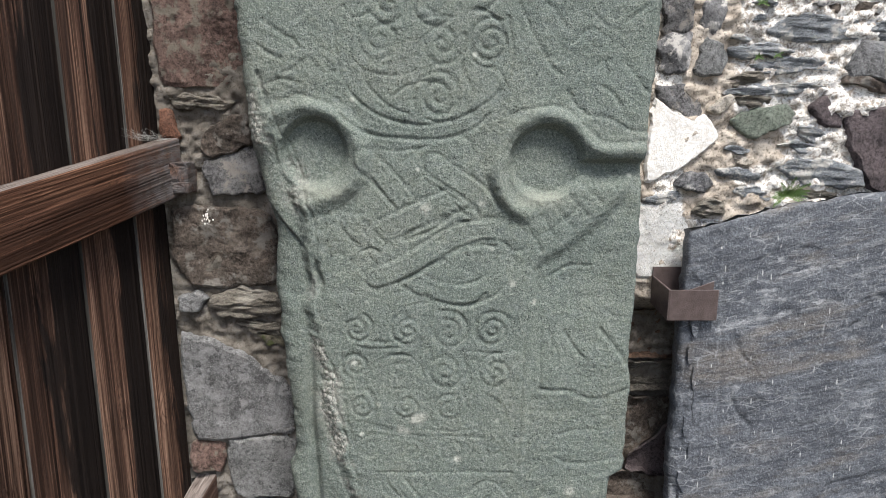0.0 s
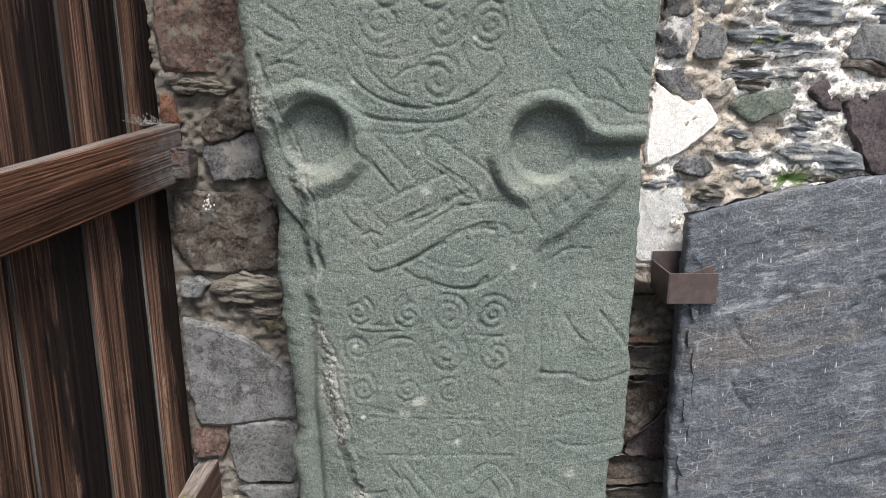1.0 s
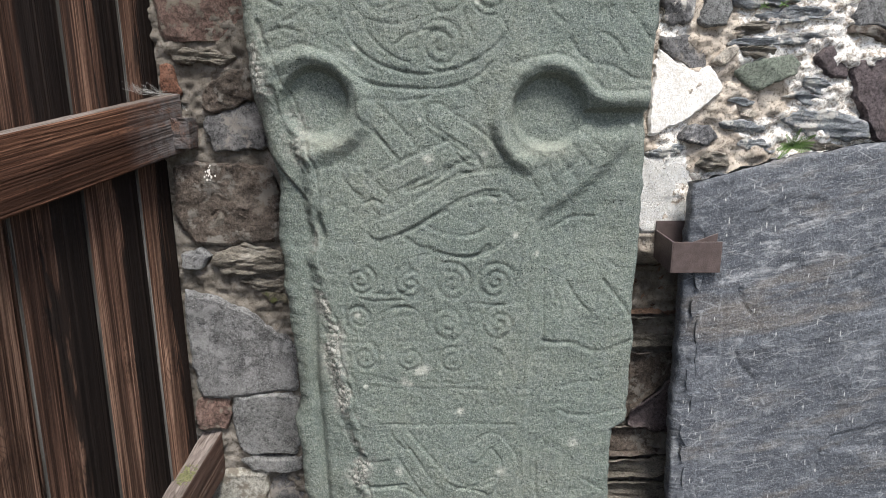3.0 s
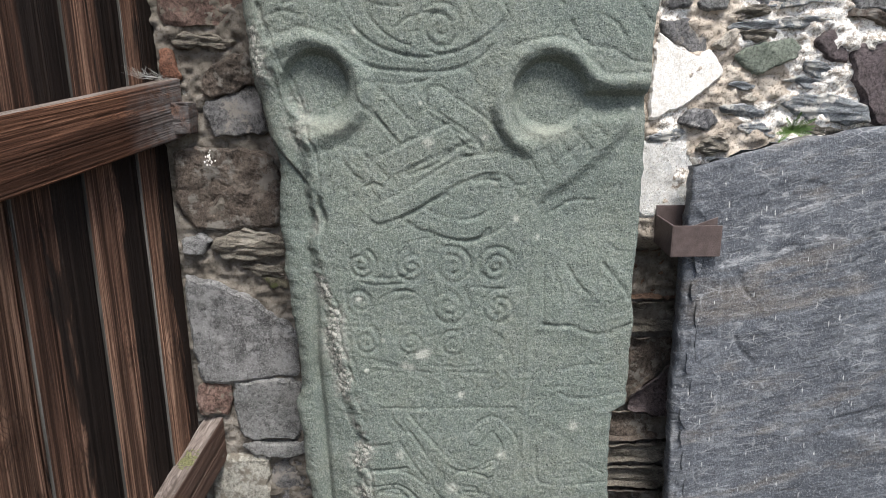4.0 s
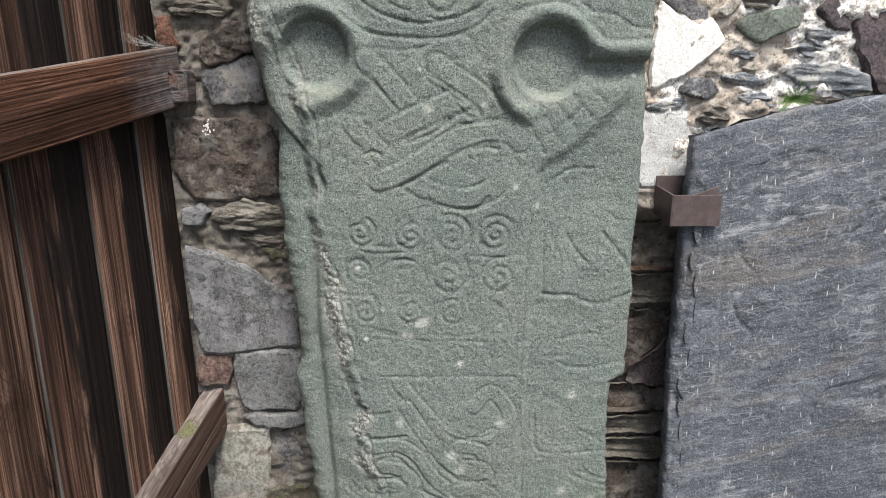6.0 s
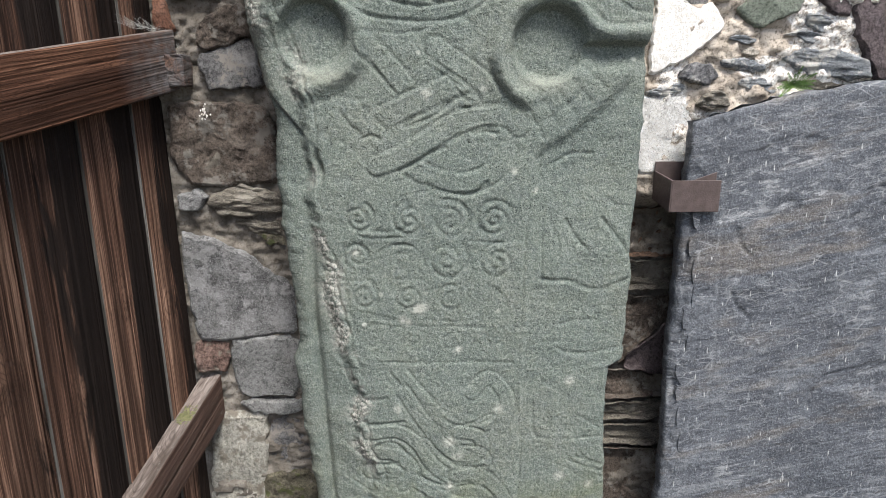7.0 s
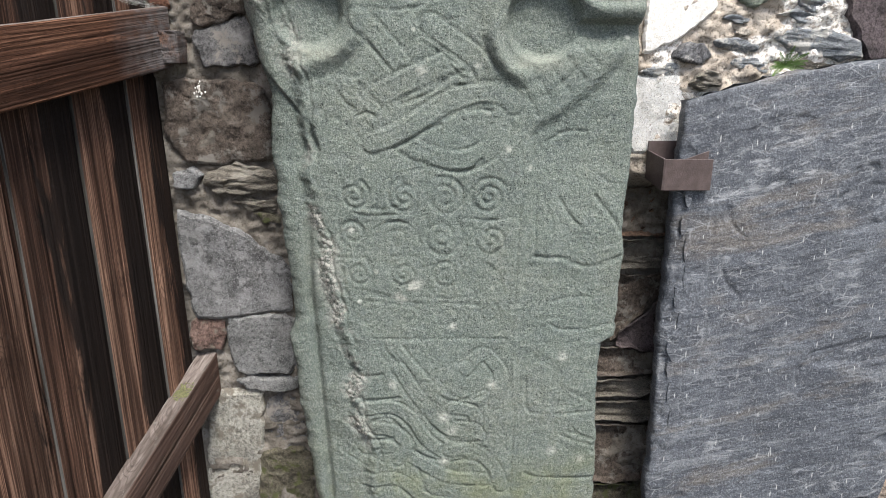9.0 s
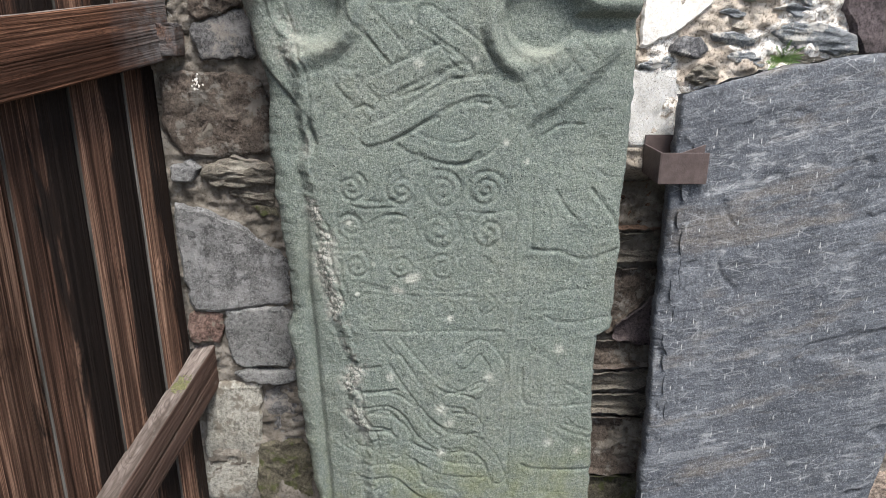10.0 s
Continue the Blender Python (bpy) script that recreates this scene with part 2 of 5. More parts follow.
def slate_material():
    n = Nodes("blue_grey_slate")
    streak = n.mapped((12, 12, 170), False, (0, 13, 0))
    wide = n.mapped((4, 4, 16), False, (0, 15, 0))
    vec = n.mapped((1, 1, 1))
    broad, lines = n.noise(vec, 9, 8, 0.68, 0.5), n.noise(streak, 1.0, 7, 0.72, 0.3)
    fine = n.noise(vec, 240, 4, 0.75)
    scuff = n.noise(wide, 1.0, 8, 0.72, 0.4)
    col = n.ramp(broad, (0.32, (0.042, 0.046, 0.055)), (0.5, (0.07, 0.076, 0.089)), (0.68, (0.115, 0.123, 0.137)))
    col = n.mix(n.math("MULTIPLY", n.ramp(lines, (0.53, 0.0), (0.64, 0.42)), n.ramp(scuff, (0.42, 0.05), (0.6, 1.0))), col, (0.24, 0.25, 0.265))
    col = n.mix(n.ramp(lines, (0.34, 0.25), (0.42, 0.0)), col, (0.04, 0.044, 0.05))
    dapple = n.noise(vec, 75, 5, 0.7, 0.4)
    col = n.mix(n.ramp(dapple, (0.36, 0.55), (0.48, 0.0)), col, (0.05, 0.054, 0.063))
    col = n.mix(n.ramp(dapple, (0.56, 0.0), (0.7, 0.6)), col, (0.2, 0.208, 0.22))
    col = n.mix(n.ramp(scuff, (0.56, 0.0), (0.67, 0.6)), col, (0.215, 0.222, 0.232))
    col = n.mix(n.ramp(n.noise(wide, 0.7, 7, 0.65), (0.54, 0.0), (0.64, 0.6)), col, (0.15, 0.125, 0.1))
    col = n.mix(n.ramp(fine, (0.53, 0.0), (0.64, 0.6)), col, (0.235, 0.245, 0.258))
    col = n.mix(n.ramp(fine, (0.38, 0.6), (0.47, 0.0)), col, (0.035, 0.038, 0.043))
    marks = n.math("MULTIPLY", n.ramp(n.voronoi(n.mapped((20, 20, 55), False, (0, 12, 0)), 1.0, "DISTANCE_TO_EDGE"), (0.0, 1.0), (0.05, 0.0)), n.ramp(n.noise(vec, 17, 3, 0.6), (0.5, 0.0), (0.6, 0.6)))
    col = n.mix(marks, col, (0.3, 0.305, 0.31))
    chalk = n.math("MULTIPLY", n.ramp(n.noise(n.mapped((14, 14, 40), False, (0, 12, 0)), 1.0, 8, 0.75, 0.8), (0.52, 0.0), (0.62, 1.0)), n.ramp(n.noise(vec, 5.5, 3, 0.5), (0.5, 0.0), (0.62, 0.75)))
    col = n.mix(chalk, col, (0.34, 0.345, 0.35))
    nick = n.math("MULTIPLY", n.ramp(n.voronoi(n.mapped((30, 30, 48)), 1.0), (0.05, 0.8), (0.16, 0.0)), n.ramp(n.noise(vec, 13, 3, 0.6), (0.54, 0.0), (0.6, 0.7)))
    col = n.mix(nick, col, (0.05, 0.047, 0.045))
    rain = n.voronoi(n.mapped((95, 95, 17)), 1.0)
    keep = n.ramp(n.noise(vec, 26, 2, 0.5), (0.48, 0.0), (0.54, 0.85))
    col = n.mix(n.math("MULTIPLY", n.ramp(rain, (0.09, 1.0), (0.15, 0.0)), keep), col, (0.42, 0.42, 0.41))
    nor = n.bump(n.math("ADD", n.math("MULTIPLY", lines, 0.25), n.math("ADD", broad, n.math("ADD", n.math("MULTIPLY", scuff, 0.7), n.math("MULTIPLY", dapple, 0.4)))), 0.008, 0.8)
    nor = n.bump(fine, 0.0016, 0.8, nor)
    nor = n.bump(nick, -0.0015, 0.7, nor)
    return n.done(col, 0.62, nor, spec=0.45)


def wood_material(name, dark, mid, light, scale, turn=(0, 0, 0), wear=(0.2, 0.19, 0.17), worn=0.3, dusty=False, stained=False, knots=()):
    """Stained softwood; the grain runs along the small axis of scale."""
    n = Nodes(name)
    vec = n.mapped(scale, True, turn)
    grain = n.noise(vec, 1.0, 5, 0.7, 0.5)
    figure = n.noise(n.mapped(tuple(s * 0.16 for s in scale), True, turn), 1.0, 2, 0.5, 0.8)
    for at, reach in knots:
        far = n.t.nodes.new("ShaderNodeVectorMath")
        far.operation = "DISTANCE"
        n.link(n.co, far.inputs[0])
        far.inputs[1].default_value = at
        figure = n.math("ADD", figure, n.math("MULTIPLY", n.ramp(n.math("DIVIDE", far.outputs["Value"], reach), (0.0, 1.0), (0.4, 0.4), (1.0, 0.0)), 0.3))
    plain = n.mapped((1, 1, 1), True)
    blotch = n.noise(n.mapped(tuple(s * (0.1 if s > 20 else 0.35) for s in scale), True, turn), 1.0, 4, 0.55, 0.6)
    rings = n.math("FRACT", n.math("MULTIPLY", figure, 13.0))
    tone = n.math("ADD", grain, n.math("MULTIPLY", n.math("SUBTRACT", n.rand, 0.5), 0.16))
    tone = n.math("ADD", tone, n.math("MULTIPLY", n.math("SUBTRACT", n.noise(n.mapped(tuple(s * (0.04 if s > 20 else 0.3) for s in scale), True, turn), 1.0, 3, 0.5, 0.6), 0.5), 0.5))
    col = n.ramp(tone, (0.35, dark), (0.52, mid), (0.7, light))
    col = n.mix(n.ramp(rings, (0.0, 0.65), (0.22, 0.0), (0.8, 0.0), (1.0, 0.45)), col, tuple(c * 0.5 for c in dark))
    col = n.mix(n.ramp(blotch, (0.42, 0.6 if stained else 0.92), (0.52 if stained else 0.56, 0.0)), col, dark)
    if stained:
        # near-black towards the board's thin edge, wavy boundary, browner lower down
        dark_band = n.math("ADD", n.attribute("across"), n.math("MULTIPLY", n.math("SUBTRACT", n.noise(n.mapped(tuple(s * (0.07 if s > 20 else 0.9) for s in scale), True, turn), 1.0, 5, 0.65, 0.9), 0.5), 1.5))
        dark_band = n.math("ADD", dark_band, n.math("MULTIPLY", n.math("SUBTRACT", n.rand, 0.5), 0.3))
        col = n.mix(n.ramp(dark_band, (0.54, 0.93), (0.63, 0.0)), col, (0.013, 0.01, 0.009))
    if dusty:
        axis = n.t.nodes.new("ShaderNodeSeparateXYZ")
        n.link(n.mapped((0.5, 0.5, 0.5)), axis.inputs[0])
        dust = n.math("MULTIPLY", n.ramp(axis.outputs[1], (0.53, 0.0), (0.59, 1.0)), n.ramp(n.noise(plain, 45, 6, 0.7), (0.38, 0.25), (0.6, 0.85)))
        col = n.mix(dust, col, (0.13, 0.125, 0.125))
    col = n.mix(n.math("MULTIPLY", n.ramp(n.noise(plain, 60, 6, 0.75), (0.6, 0.0), (0.75, 1.0)), worn), col, wear)
    nor = n.bump(n.math("ADD", grain, n.math("MULTIPLY", rings, 0.5)), 0.0035, 0.9)
    return n.done(col, n.ramp(blotch, (0.3, 0.5), (0.7, 0.75)), nor, spec=0.07)


def plain_material(name, a, b, scale=40, rough=0.6, metal=0.0, bump=0.001, spec=0.4):
    n = Nodes(name)
    vec = n.mapped((1, 1, 1), True)
    f = n.noise(vec, scale, 6, 0.65)
    return n.done(n.ramp(f, (0.35, a), (0.65, b)), rough, n.bump(n.noise(vec, scale * 5, 4, 0.7), bump, 0.7), metal, spec)


MORTAR, SLABSTONE, SLATE = mortar_material(), slab_material(), slate_material()
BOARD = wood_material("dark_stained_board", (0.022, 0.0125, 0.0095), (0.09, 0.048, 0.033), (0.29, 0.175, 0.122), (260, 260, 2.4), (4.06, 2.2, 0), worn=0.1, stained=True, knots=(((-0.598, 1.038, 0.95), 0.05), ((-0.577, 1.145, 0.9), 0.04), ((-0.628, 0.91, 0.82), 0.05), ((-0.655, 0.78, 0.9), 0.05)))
RAIL = wood_material("brown_stained_rail", (0.03, 0.014, 0.009), (0.1, 0.047, 0.029), (0.24, 0.125, 0.078), (300, 2.2, 300), (-11, 0, 13.5), worn=0.08, dusty=True, knots=(((-0.5686, 1.0623, 1.3546), 0.035), ((-0.61, 0.89, 1.30), 0.04)))
BRACE = wood_material("worn_brown_brace", (0.045, 0.028, 0.022), (0.16, 0.1, 0.078), (0.36, 0.265, 0.225), (200, 2.5, 200), (-23.5, 0, 13.5), worn=0.6)
EDGE = wood_material("weathered_board_edge", (0.04, 0.037, 0.033), (0.095, 0.088, 0.08), (0.17, 0.16, 0.148), (120, 120, 4), (4.06, 2.2, 0), worn=0.3)
RAILTOP = wood_material("weathered_rail_top", (0.07, 0.055, 0.047), (0.17, 0.14, 0.125), (0.28, 0.245, 0.225), (120, 3, 120), (-13, 0, 13.5), worn=0.6, wear=(0.36, 0.345, 0.32))
BROWN_METAL = plain_material("brown_painted_steel", (0.065, 0.046, 0.042), (0.1, 0.074, 0.068), 60, 0.45)
GROUND = rock("trodden_gravel_ground", (0.05, 0.046, 0.038), (0.1, 0.092, 0.078), (0.17, 0.16, 0.14), 0.8)
WEB = plain_material("dusty_cobweb", (0.4, 0.4, 0.38), (0.55, 0.55, 0.52), 80, 0.9)
LEAF = plain_material("green_leaf", (0.1, 0.19, 0.035), (0.19, 0.31, 0.08), 90, 0.5)
MOSS = plain_material("olive_moss", (0.09, 0.095, 0.04), (0.17, 0.165, 0.08), 120, 0.95)

# ---- ground ----
def build_ground():
    bm = bmesh.new()
    for x0, x1, y0, y1, n in ((-4, 4, -5, 3, 40),):
        bmesh.ops.create_grid(bm, x_segments=n, y_segments=n, size=1.0, matrix=Matrix.Translation((0, -1, 0)) @ Matrix.Diagonal((4, 4, 1, 1)))
    inner = [v for v in bm.verts]
    for v in inner:
        edge = max(abs(v.co.x), abs(v.co.y + 1)) / 4
        v.co.z = 0.012 * noise.noise(v.co * 2.3) * (edge < 0.99)
    rim = [e for e in bm.edges if e.is_boundary]
    out = bmesh.ops.extrude_edge_only(bm, edges=rim)["geom"]
    for v in out:
        if isinstance(v, bmesh.types.BMVert):
            v.co.x *= 500
            v.co.y = -1 + (v.co.y + 1) * 500
            v.co.z = 0
    tagged(part("ground", bm, GROUND), "trodden grey-brown gravel ground at the foot of the wall", "ground", kind="structure")


build_ground()

# ---- rubble wall ----
def on_wall(x, z, proud=0.0):
    return (x, 1.152 + 0.045 * z - 0.014 * x - proud, z)


def build_wall():
    xs = np.concatenate([np.linspace(-1.8, -0.7, 50), np.arange(-0.69, 1.06, 0.005), np.linspace(1.07, 2.6, 60)])
    zs = np.concatenate([np.linspace(-0.05, 0.35, 20), np.arange(0.36, 1.76, 0.005), np.linspace(1.78, 2.4, 25)])
    X, Z = np.meshgrid(xs, zs)
    H = -0.003 - 0.003 * (1 - smooth(X, 0.2, 0.45)) - 0.05 * smooth(X, 0.3, 0.36) * (1 - smooth(X, 0.6, 0.7)) * (1 - smooth(Z, 1.06, 1.12)) + 0.006 * fractal(X * 16, Z * 16, 3, 4) + 0.006 * fractal(X * 60, Z * 80, 9, 3) + 0.006 * smooth(X, 0.52, 0.58) * smooth(Z, 1.28, 1.33) * (smooth(fractal(X * 24 + Z * 5, Z * 62, 17, 4), -0.25, 0.35) - 0.3)
    Y = 1.152 + 0.045 * Z - 0.014 * X - H
    co = np.stack([X, Y, Z], -1)
    me = grid_mesh("wall_face", co, len(zs), len(xs))
    lime = 1.2 * smooth(X, 0.36, 0.5) * smooth(Z, 1.1, 1.3)
    lime = np.maximum(lime - 1.1 * smooth(-np.abs(X - 0.53), -0.075, -0.03) * (Z > 1.28) - smooth(-np.hypot((X - 0.63) / 1.6, Z - 1.425), -0.06, -0.03) - smooth(-np.hypot((X - 0.6) / 2.2, Z - 1.315), -0.04, -0.02), 0)
    # warm is zero left of x 0.2 and below z 1.05
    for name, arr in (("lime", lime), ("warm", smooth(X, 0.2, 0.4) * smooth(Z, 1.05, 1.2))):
        a = me.attributes.new(name, "FLOAT", "POINT")
        a.data.foreach_set("value", arr.ravel().astype(np.float32))
    bm = bmesh.new()
    bm.from_mesh(me)
    ring = [e for e in bm.edges if e.is_boundary]
    out = bmesh.ops.extrude_edge_only(bm, edges=ring)["geom"]
    for v in out:
        if isinstance(v, bmesh.types.BMVert):
            v.co.y = 1.75
    bmesh.ops.holes_fill(bm, edges=[e for e in bm.edges if e.is_boundary], sides=0)
    bmesh.ops.recalc_face_normals(bm, faces=bm.faces)
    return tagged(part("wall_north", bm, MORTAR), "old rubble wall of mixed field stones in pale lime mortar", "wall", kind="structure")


WALL = build_wall()


def outline(points, count, seed, wobble):
    """Points evenly along a closed outline with rounded corners and an uneven edge."""
    p = np.array(points)
    for _ in range(1):
        q = np.roll(p, -1, 0)
        p = np.stack([p * 0.9 + q * 0.1, p * 0.1 + q * 0.9], 1).reshape(-1, 2)
    d = np.linalg.norm(np.roll(p, -1, 0) - p, axis=1)
    s = np.concatenate([[0], np.cumsum(d)])
    at = np.linspace(0, s[-1], count, endpoint=False)
    pp = np.vstack([p, p[:1]])
    o = np.stack([np.interp(at, s, pp[:, 0]), np.interp(at, s, pp[:, 1])], 1)
    o[:, 0] += wobble * fractal(o[:, 0] * 45 + seed, o[:, 1] * 45, 5, 3)
    o[:, 1] += wobble * fractal(o[:, 0] * 45, o[:, 1] * 45 + seed, 8, 3)
    return o


LAYERED = {"shale", "slate"}


def stone_mesh(points, kind, proud, seed, count=80, rings=15):
    """A split stone: angular outline, a face of a few flat facets, chipped edges; bedded kinds break in steps."""
    rng = np.random.RandomState(seed + 100)
    o = outline(points, count, seed * 3.7, 0.005)
    c = o.mean(0)
    o = c + (o - c) * 1.0 + (o - c) / np.linalg.norm(o - c, axis=1)[:, None] * 0.003
    size = min(np.ptp(o[:, 0]), np.ptp(o[:, 1]))
    bedded = kind in LAYERED
    verts, faces = [], []
    steps = [1.0, 1.0] + [1 - k / rings for k in range(1, rings)]
    lift = proud / 1000.0 + 0.003
    rnd = min(0.006, size * 0.14)
    coarse = kind in ("red", "brown", "grey", "pale", "moss", "shale", "rust", "pinkst")
    even = 0.15 if kind in ("white", "cream") else 0.5 if kind in ("pale", "grey", "greyd") else 1.0
    planes = [(c + rng.uniform(-0.5, 0.5, 2) * np.ptp(o, axis=0), rng.uniform(-0.22, 0.22, 2) * (0.5 if size > 0.09 else 1.0)) for _ in range(7)]

    def face(p):
        h = np.min([(p - q) @ s + 0.004 for q, s in planes], 0)
        h = np.maximum(h, -0.012)
        if bedded:
            h = h * 0.5 + (0.004 if coarse else 0.0022) * np.round(fractal(p[:, 0] * 7 + seed, p[:, 1] * 85 + p[:, 0] * 9, 31, 2) * 3) / 2
        h = h + (0.003 if coarse else 0.002) * fractal(p[:, 0] * 38 + seed, p[:, 1] * (120 if bedded else 38), 21, 4)
        if coarse:
            h = h - 0.0018 * smooth(fractal(p[:, 0] * 60 + seed, p[:, 1] * 60, 27, 3), 0.35, 0.7)
        return h * even

    for k, f in enumerate(steps):
        p = c + (o - c) * f
        edge = (1 - f) * size * 0.5
        if k == 0:
            h = np.full(count, -0.03)
        else:
            prof = math.sqrt(max(0.0, 1 - (1 - min(1.0, (edge + 0.001) / rnd)) ** 2))
            h = -0.007 + (lift + 0.007 + face(p)) * prof
        verts += [on_wall(x, z, v) for (x, z), v in zip(p, h)]
        if k:
            b = (k - 1) * count
            faces += [(b + i, b + (i + 1) % count, b + count + (i + 1) % count, b + count + i) for i in range(count)]
    verts.append(on_wall(c[0], c[1], lift + float(face(c[None, :])[0])))
    b = (len(steps) - 1) * count
    faces += [(b + i, b + (i + 1) % count, len(verts) - 1) for i in range(count)]
    me = bpy.data.meshes.new("stone")
    me.from_pydata([tuple(map(float, v)) for v in verts], [], faces)
    bm = bmesh.new()
    bm.from_mesh(me)
    bmesh.ops.recalc_face_normals(bm, faces=bm.faces)
    bm.to_mesh(me)
    bm.free()
    return me


TAKEN = []


def stone(points, kind, proud):
    """One wall stone by its outline on the wall face (x, z); proud in millimetres."""
    TAKEN.append((min(p[0] for p in points), max(p[0] for p in points), min(p[1] for p in points), max(p[1] for p in points)))
    part("stone", stone_mesh(points, kind, proud, len(TAKEN)), STONE[kind], WALL, shade=False)


stone([(-0.575, 1.803), (-0.392, 1.799), (-0.395, 1.549), (-0.564, 1.543)], "red", 5)
stone([(-0.548, 1.521), (-0.510, 1.527), (-0.449, 1.521), (-0.419, 1.508), (-0.431, 1.498), (-0.489, 1.501), (-0.534, 1.506)], "shale", 4)
stone([(-0.568, 1.501), (-0.547, 1.492), (-0.535, 1.444), (-0.570, 1.441)], "brick", 3)
stone([(-0.486, 1.444), (-0.463, 1.466), (-0.434, 1.477), (-0.388, 1.488), (-0.384, 1.429), (-0.414, 1.417), (-0.438, 1.405), (-0.481, 1.405)], "brown", 10)
stone([(-0.487, 1.396), (-0.438, 1.404), (-0.384, 1.423), (-0.368, 1.378), (-0.366, 1.331), (-0.471, 1.325), (-0.484, 1.365)], "dark", 6)
stone([(-0.560, 1.290), (-0.501, 1.303), (-0.363, 1.294), (-0.343, 1.240), (-0.348, 1.138), (-0.518, 1.134), (-0.558, 1.181)], "brown", 11)
stone([(-0.551, 1.115), (-0.521, 1.123), (-0.494, 1.113), (-0.520, 1.083), (-0.553, 1.089)], "grey", 5)
stone([(-0.495, 1.090), (-0.483, 1.116), (-0.429, 1.130), (-0.349, 1.122), (-0.346, 1.079), (-0.408, 1.067), (-0.468, 1.073)], "shale", 8)
stone([(-0.439, 1.059), (-0.409, 1.063), (-0.344, 1.057), (-0.343, 1.034), (-0.398, 1.036)], "shale", 7)
stone([(-0.398, 1.029), (-0.346, 1.027), (-0.342, 1.009), (-0.375, 1.012)], "moss", 5)
stone([(-0.554, 1.033), (-0.506, 1.023), (-0.436, 0.993), (-0.372, 0.950), (-0.325, 0.912), (-0.322, 0.812), (-0.421, 0.801), (-0.539, 0.794), (-0.552, 0.911)], "grey", 9)
stone([(-0.551, 0.785), (-0.479, 0.790), (-0.475, 0.748), (-0.494, 0.724), (-0.544, 0.724)], "red", 5)
stone([(-0.469, 0.793), (-0.324, 0.806), (-0.324, 0.667), (-0.451, 0.659), (-0.465, 0.721)], "greyd", 6)
stone([(-0.458, 0.653), (-0.322, 0.656), (-0.322, 0.626), (-0.439, 0.626)], "greyd", 10)
stone([(-0.521, 0.611), (-0.399, 0.623), (-0.412, 0.498), (-0.434, 0.319), (-0.554, 0.318)], "pale", 4)
stone([(-0.395, 0.600), (-0.317, 0.612), (-0.309, 0.480), (-0.398, 0.475)], "dark", -4)
stone([(-0.415, 0.466), (-0.305, 0.475), (-0.298, 0.311), (-0.428, 0.311)], "moss", 3)
stone([(0.426, 1.722), (0.483, 1.722), (0.485, 1.647), (0.433, 1.642)], "dark", 5)
stone([(0.414, 1.615), (0.436, 1.639), (0.485, 1.643), (0.481, 1.571), (0.433, 1.571)], "limed", 5)
stone([(0.513, 1.708), (0.552, 1.708), (0.539, 1.639), (0.504, 1.652)], "limed", 6)
stone([(0.509, 1.630), (0.546, 1.624), (0.556, 1.583), (0.544, 1.563), (0.498, 1.563)], "greyd", 6)
stone([(0.415, 1.540), (0.491, 1.545), (0.519, 1.487), (0.493, 1.477), (0.453, 1.497)], "dark", 3)
stone([(0.416, 1.521), (0.435, 1.511), (0.452, 1.494), (0.493, 1.474), (0.523, 1.485), (0.553, 1.443), (0.526, 1.418), (0.473, 1.383), (0.407, 1.352), (0.412, 1.428)], "white", 4)
stone([(0.525, 1.496), (0.565, 1.522), (0.576, 1.513), (0.546, 1.488)], "cream", 9)
stone([(0.572, 1.479), (0.619, 1.500), (0.677, 1.507), (0.697, 1.488), (0.686, 1.467), (0.608, 1.436), (0.585, 1.459)], "green", 11)
stone([(0.724, 1.505), (0.763, 1.529), (0.787, 1.527), (0.791, 1.465), (0.764, 1.467), (0.729, 1.485)], "purple", 8)
stone([(0.796, 1.487), (0.834, 1.504), (0.923, 1.496), (0.941, 1.333), (0.857, 1.335), (0.811, 1.418)], "purple", 9)
stone([(0.796, 1.584), (0.820, 1.627), (0.904, 1.617), (0.912, 1.546), (0.801, 1.561)], "grey", 10)
stone([(0.632, 1.647), (0.687, 1.679), (0.749, 1.672), (0.824, 1.657), (0.821, 1.627), (0.754, 1.627), (0.661, 1.627)], "slate", 4)
stone([(0.558, 1.617), (0.646, 1.623), (0.684, 1.608), (0.653, 1.600), (0.565, 1.600)], "slate", 3)
stone([(0.602, 1.582), (0.684, 1.595), (0.759, 1.584), (0.754, 1.571), (0.666, 1.568), (0.619, 1.568)], "slate", 3)
stone([(0.562, 1.559), (0.619, 1.565), (0.626, 1.552), (0.568, 1.547)], "shale", 3)
stone([(0.553, 1.533), (0.637, 1.543), (0.730, 1.545), (0.758, 1.541), (0.731, 1.532), (0.648, 1.526), (0.560, 1.525)], "slate", 4)
stone([(0.578, 1.521), (0.643, 1.524), (0.642, 1.508), (0.587, 1.506)], "shale", 4)
stone([(0.469, 1.347), (0.484, 1.375), (0.529, 1.370), (0.548, 1.349), (0.525, 1.332)], "limed", 6)
stone([(0.553, 1.380), (0.580, 1.384), (0.636, 1.367), (0.630, 1.358), (0.565, 1.364)], "slate", 5)
stone([(0.653, 1.388), (0.711, 1.402), (0.836, 1.381), (0.843, 1.345), (0.802, 1.340), (0.705, 1.358)], "slate", 6)
stone([(0.565, 1.349), (0.631, 1.343), (0.676, 1.331), (0.671, 1.313), (0.611, 1.323)], "slate", 4)
stone([(0.667, 1.428), (0.703, 1.433), (0.748, 1.418), (0.721, 1.409)], "slate", 3)
stone([(0.710, 1.463), (0.748, 1.461), (0.767, 1.439), (0.740, 1.432), (0.715, 1.446)], "slate", 4)
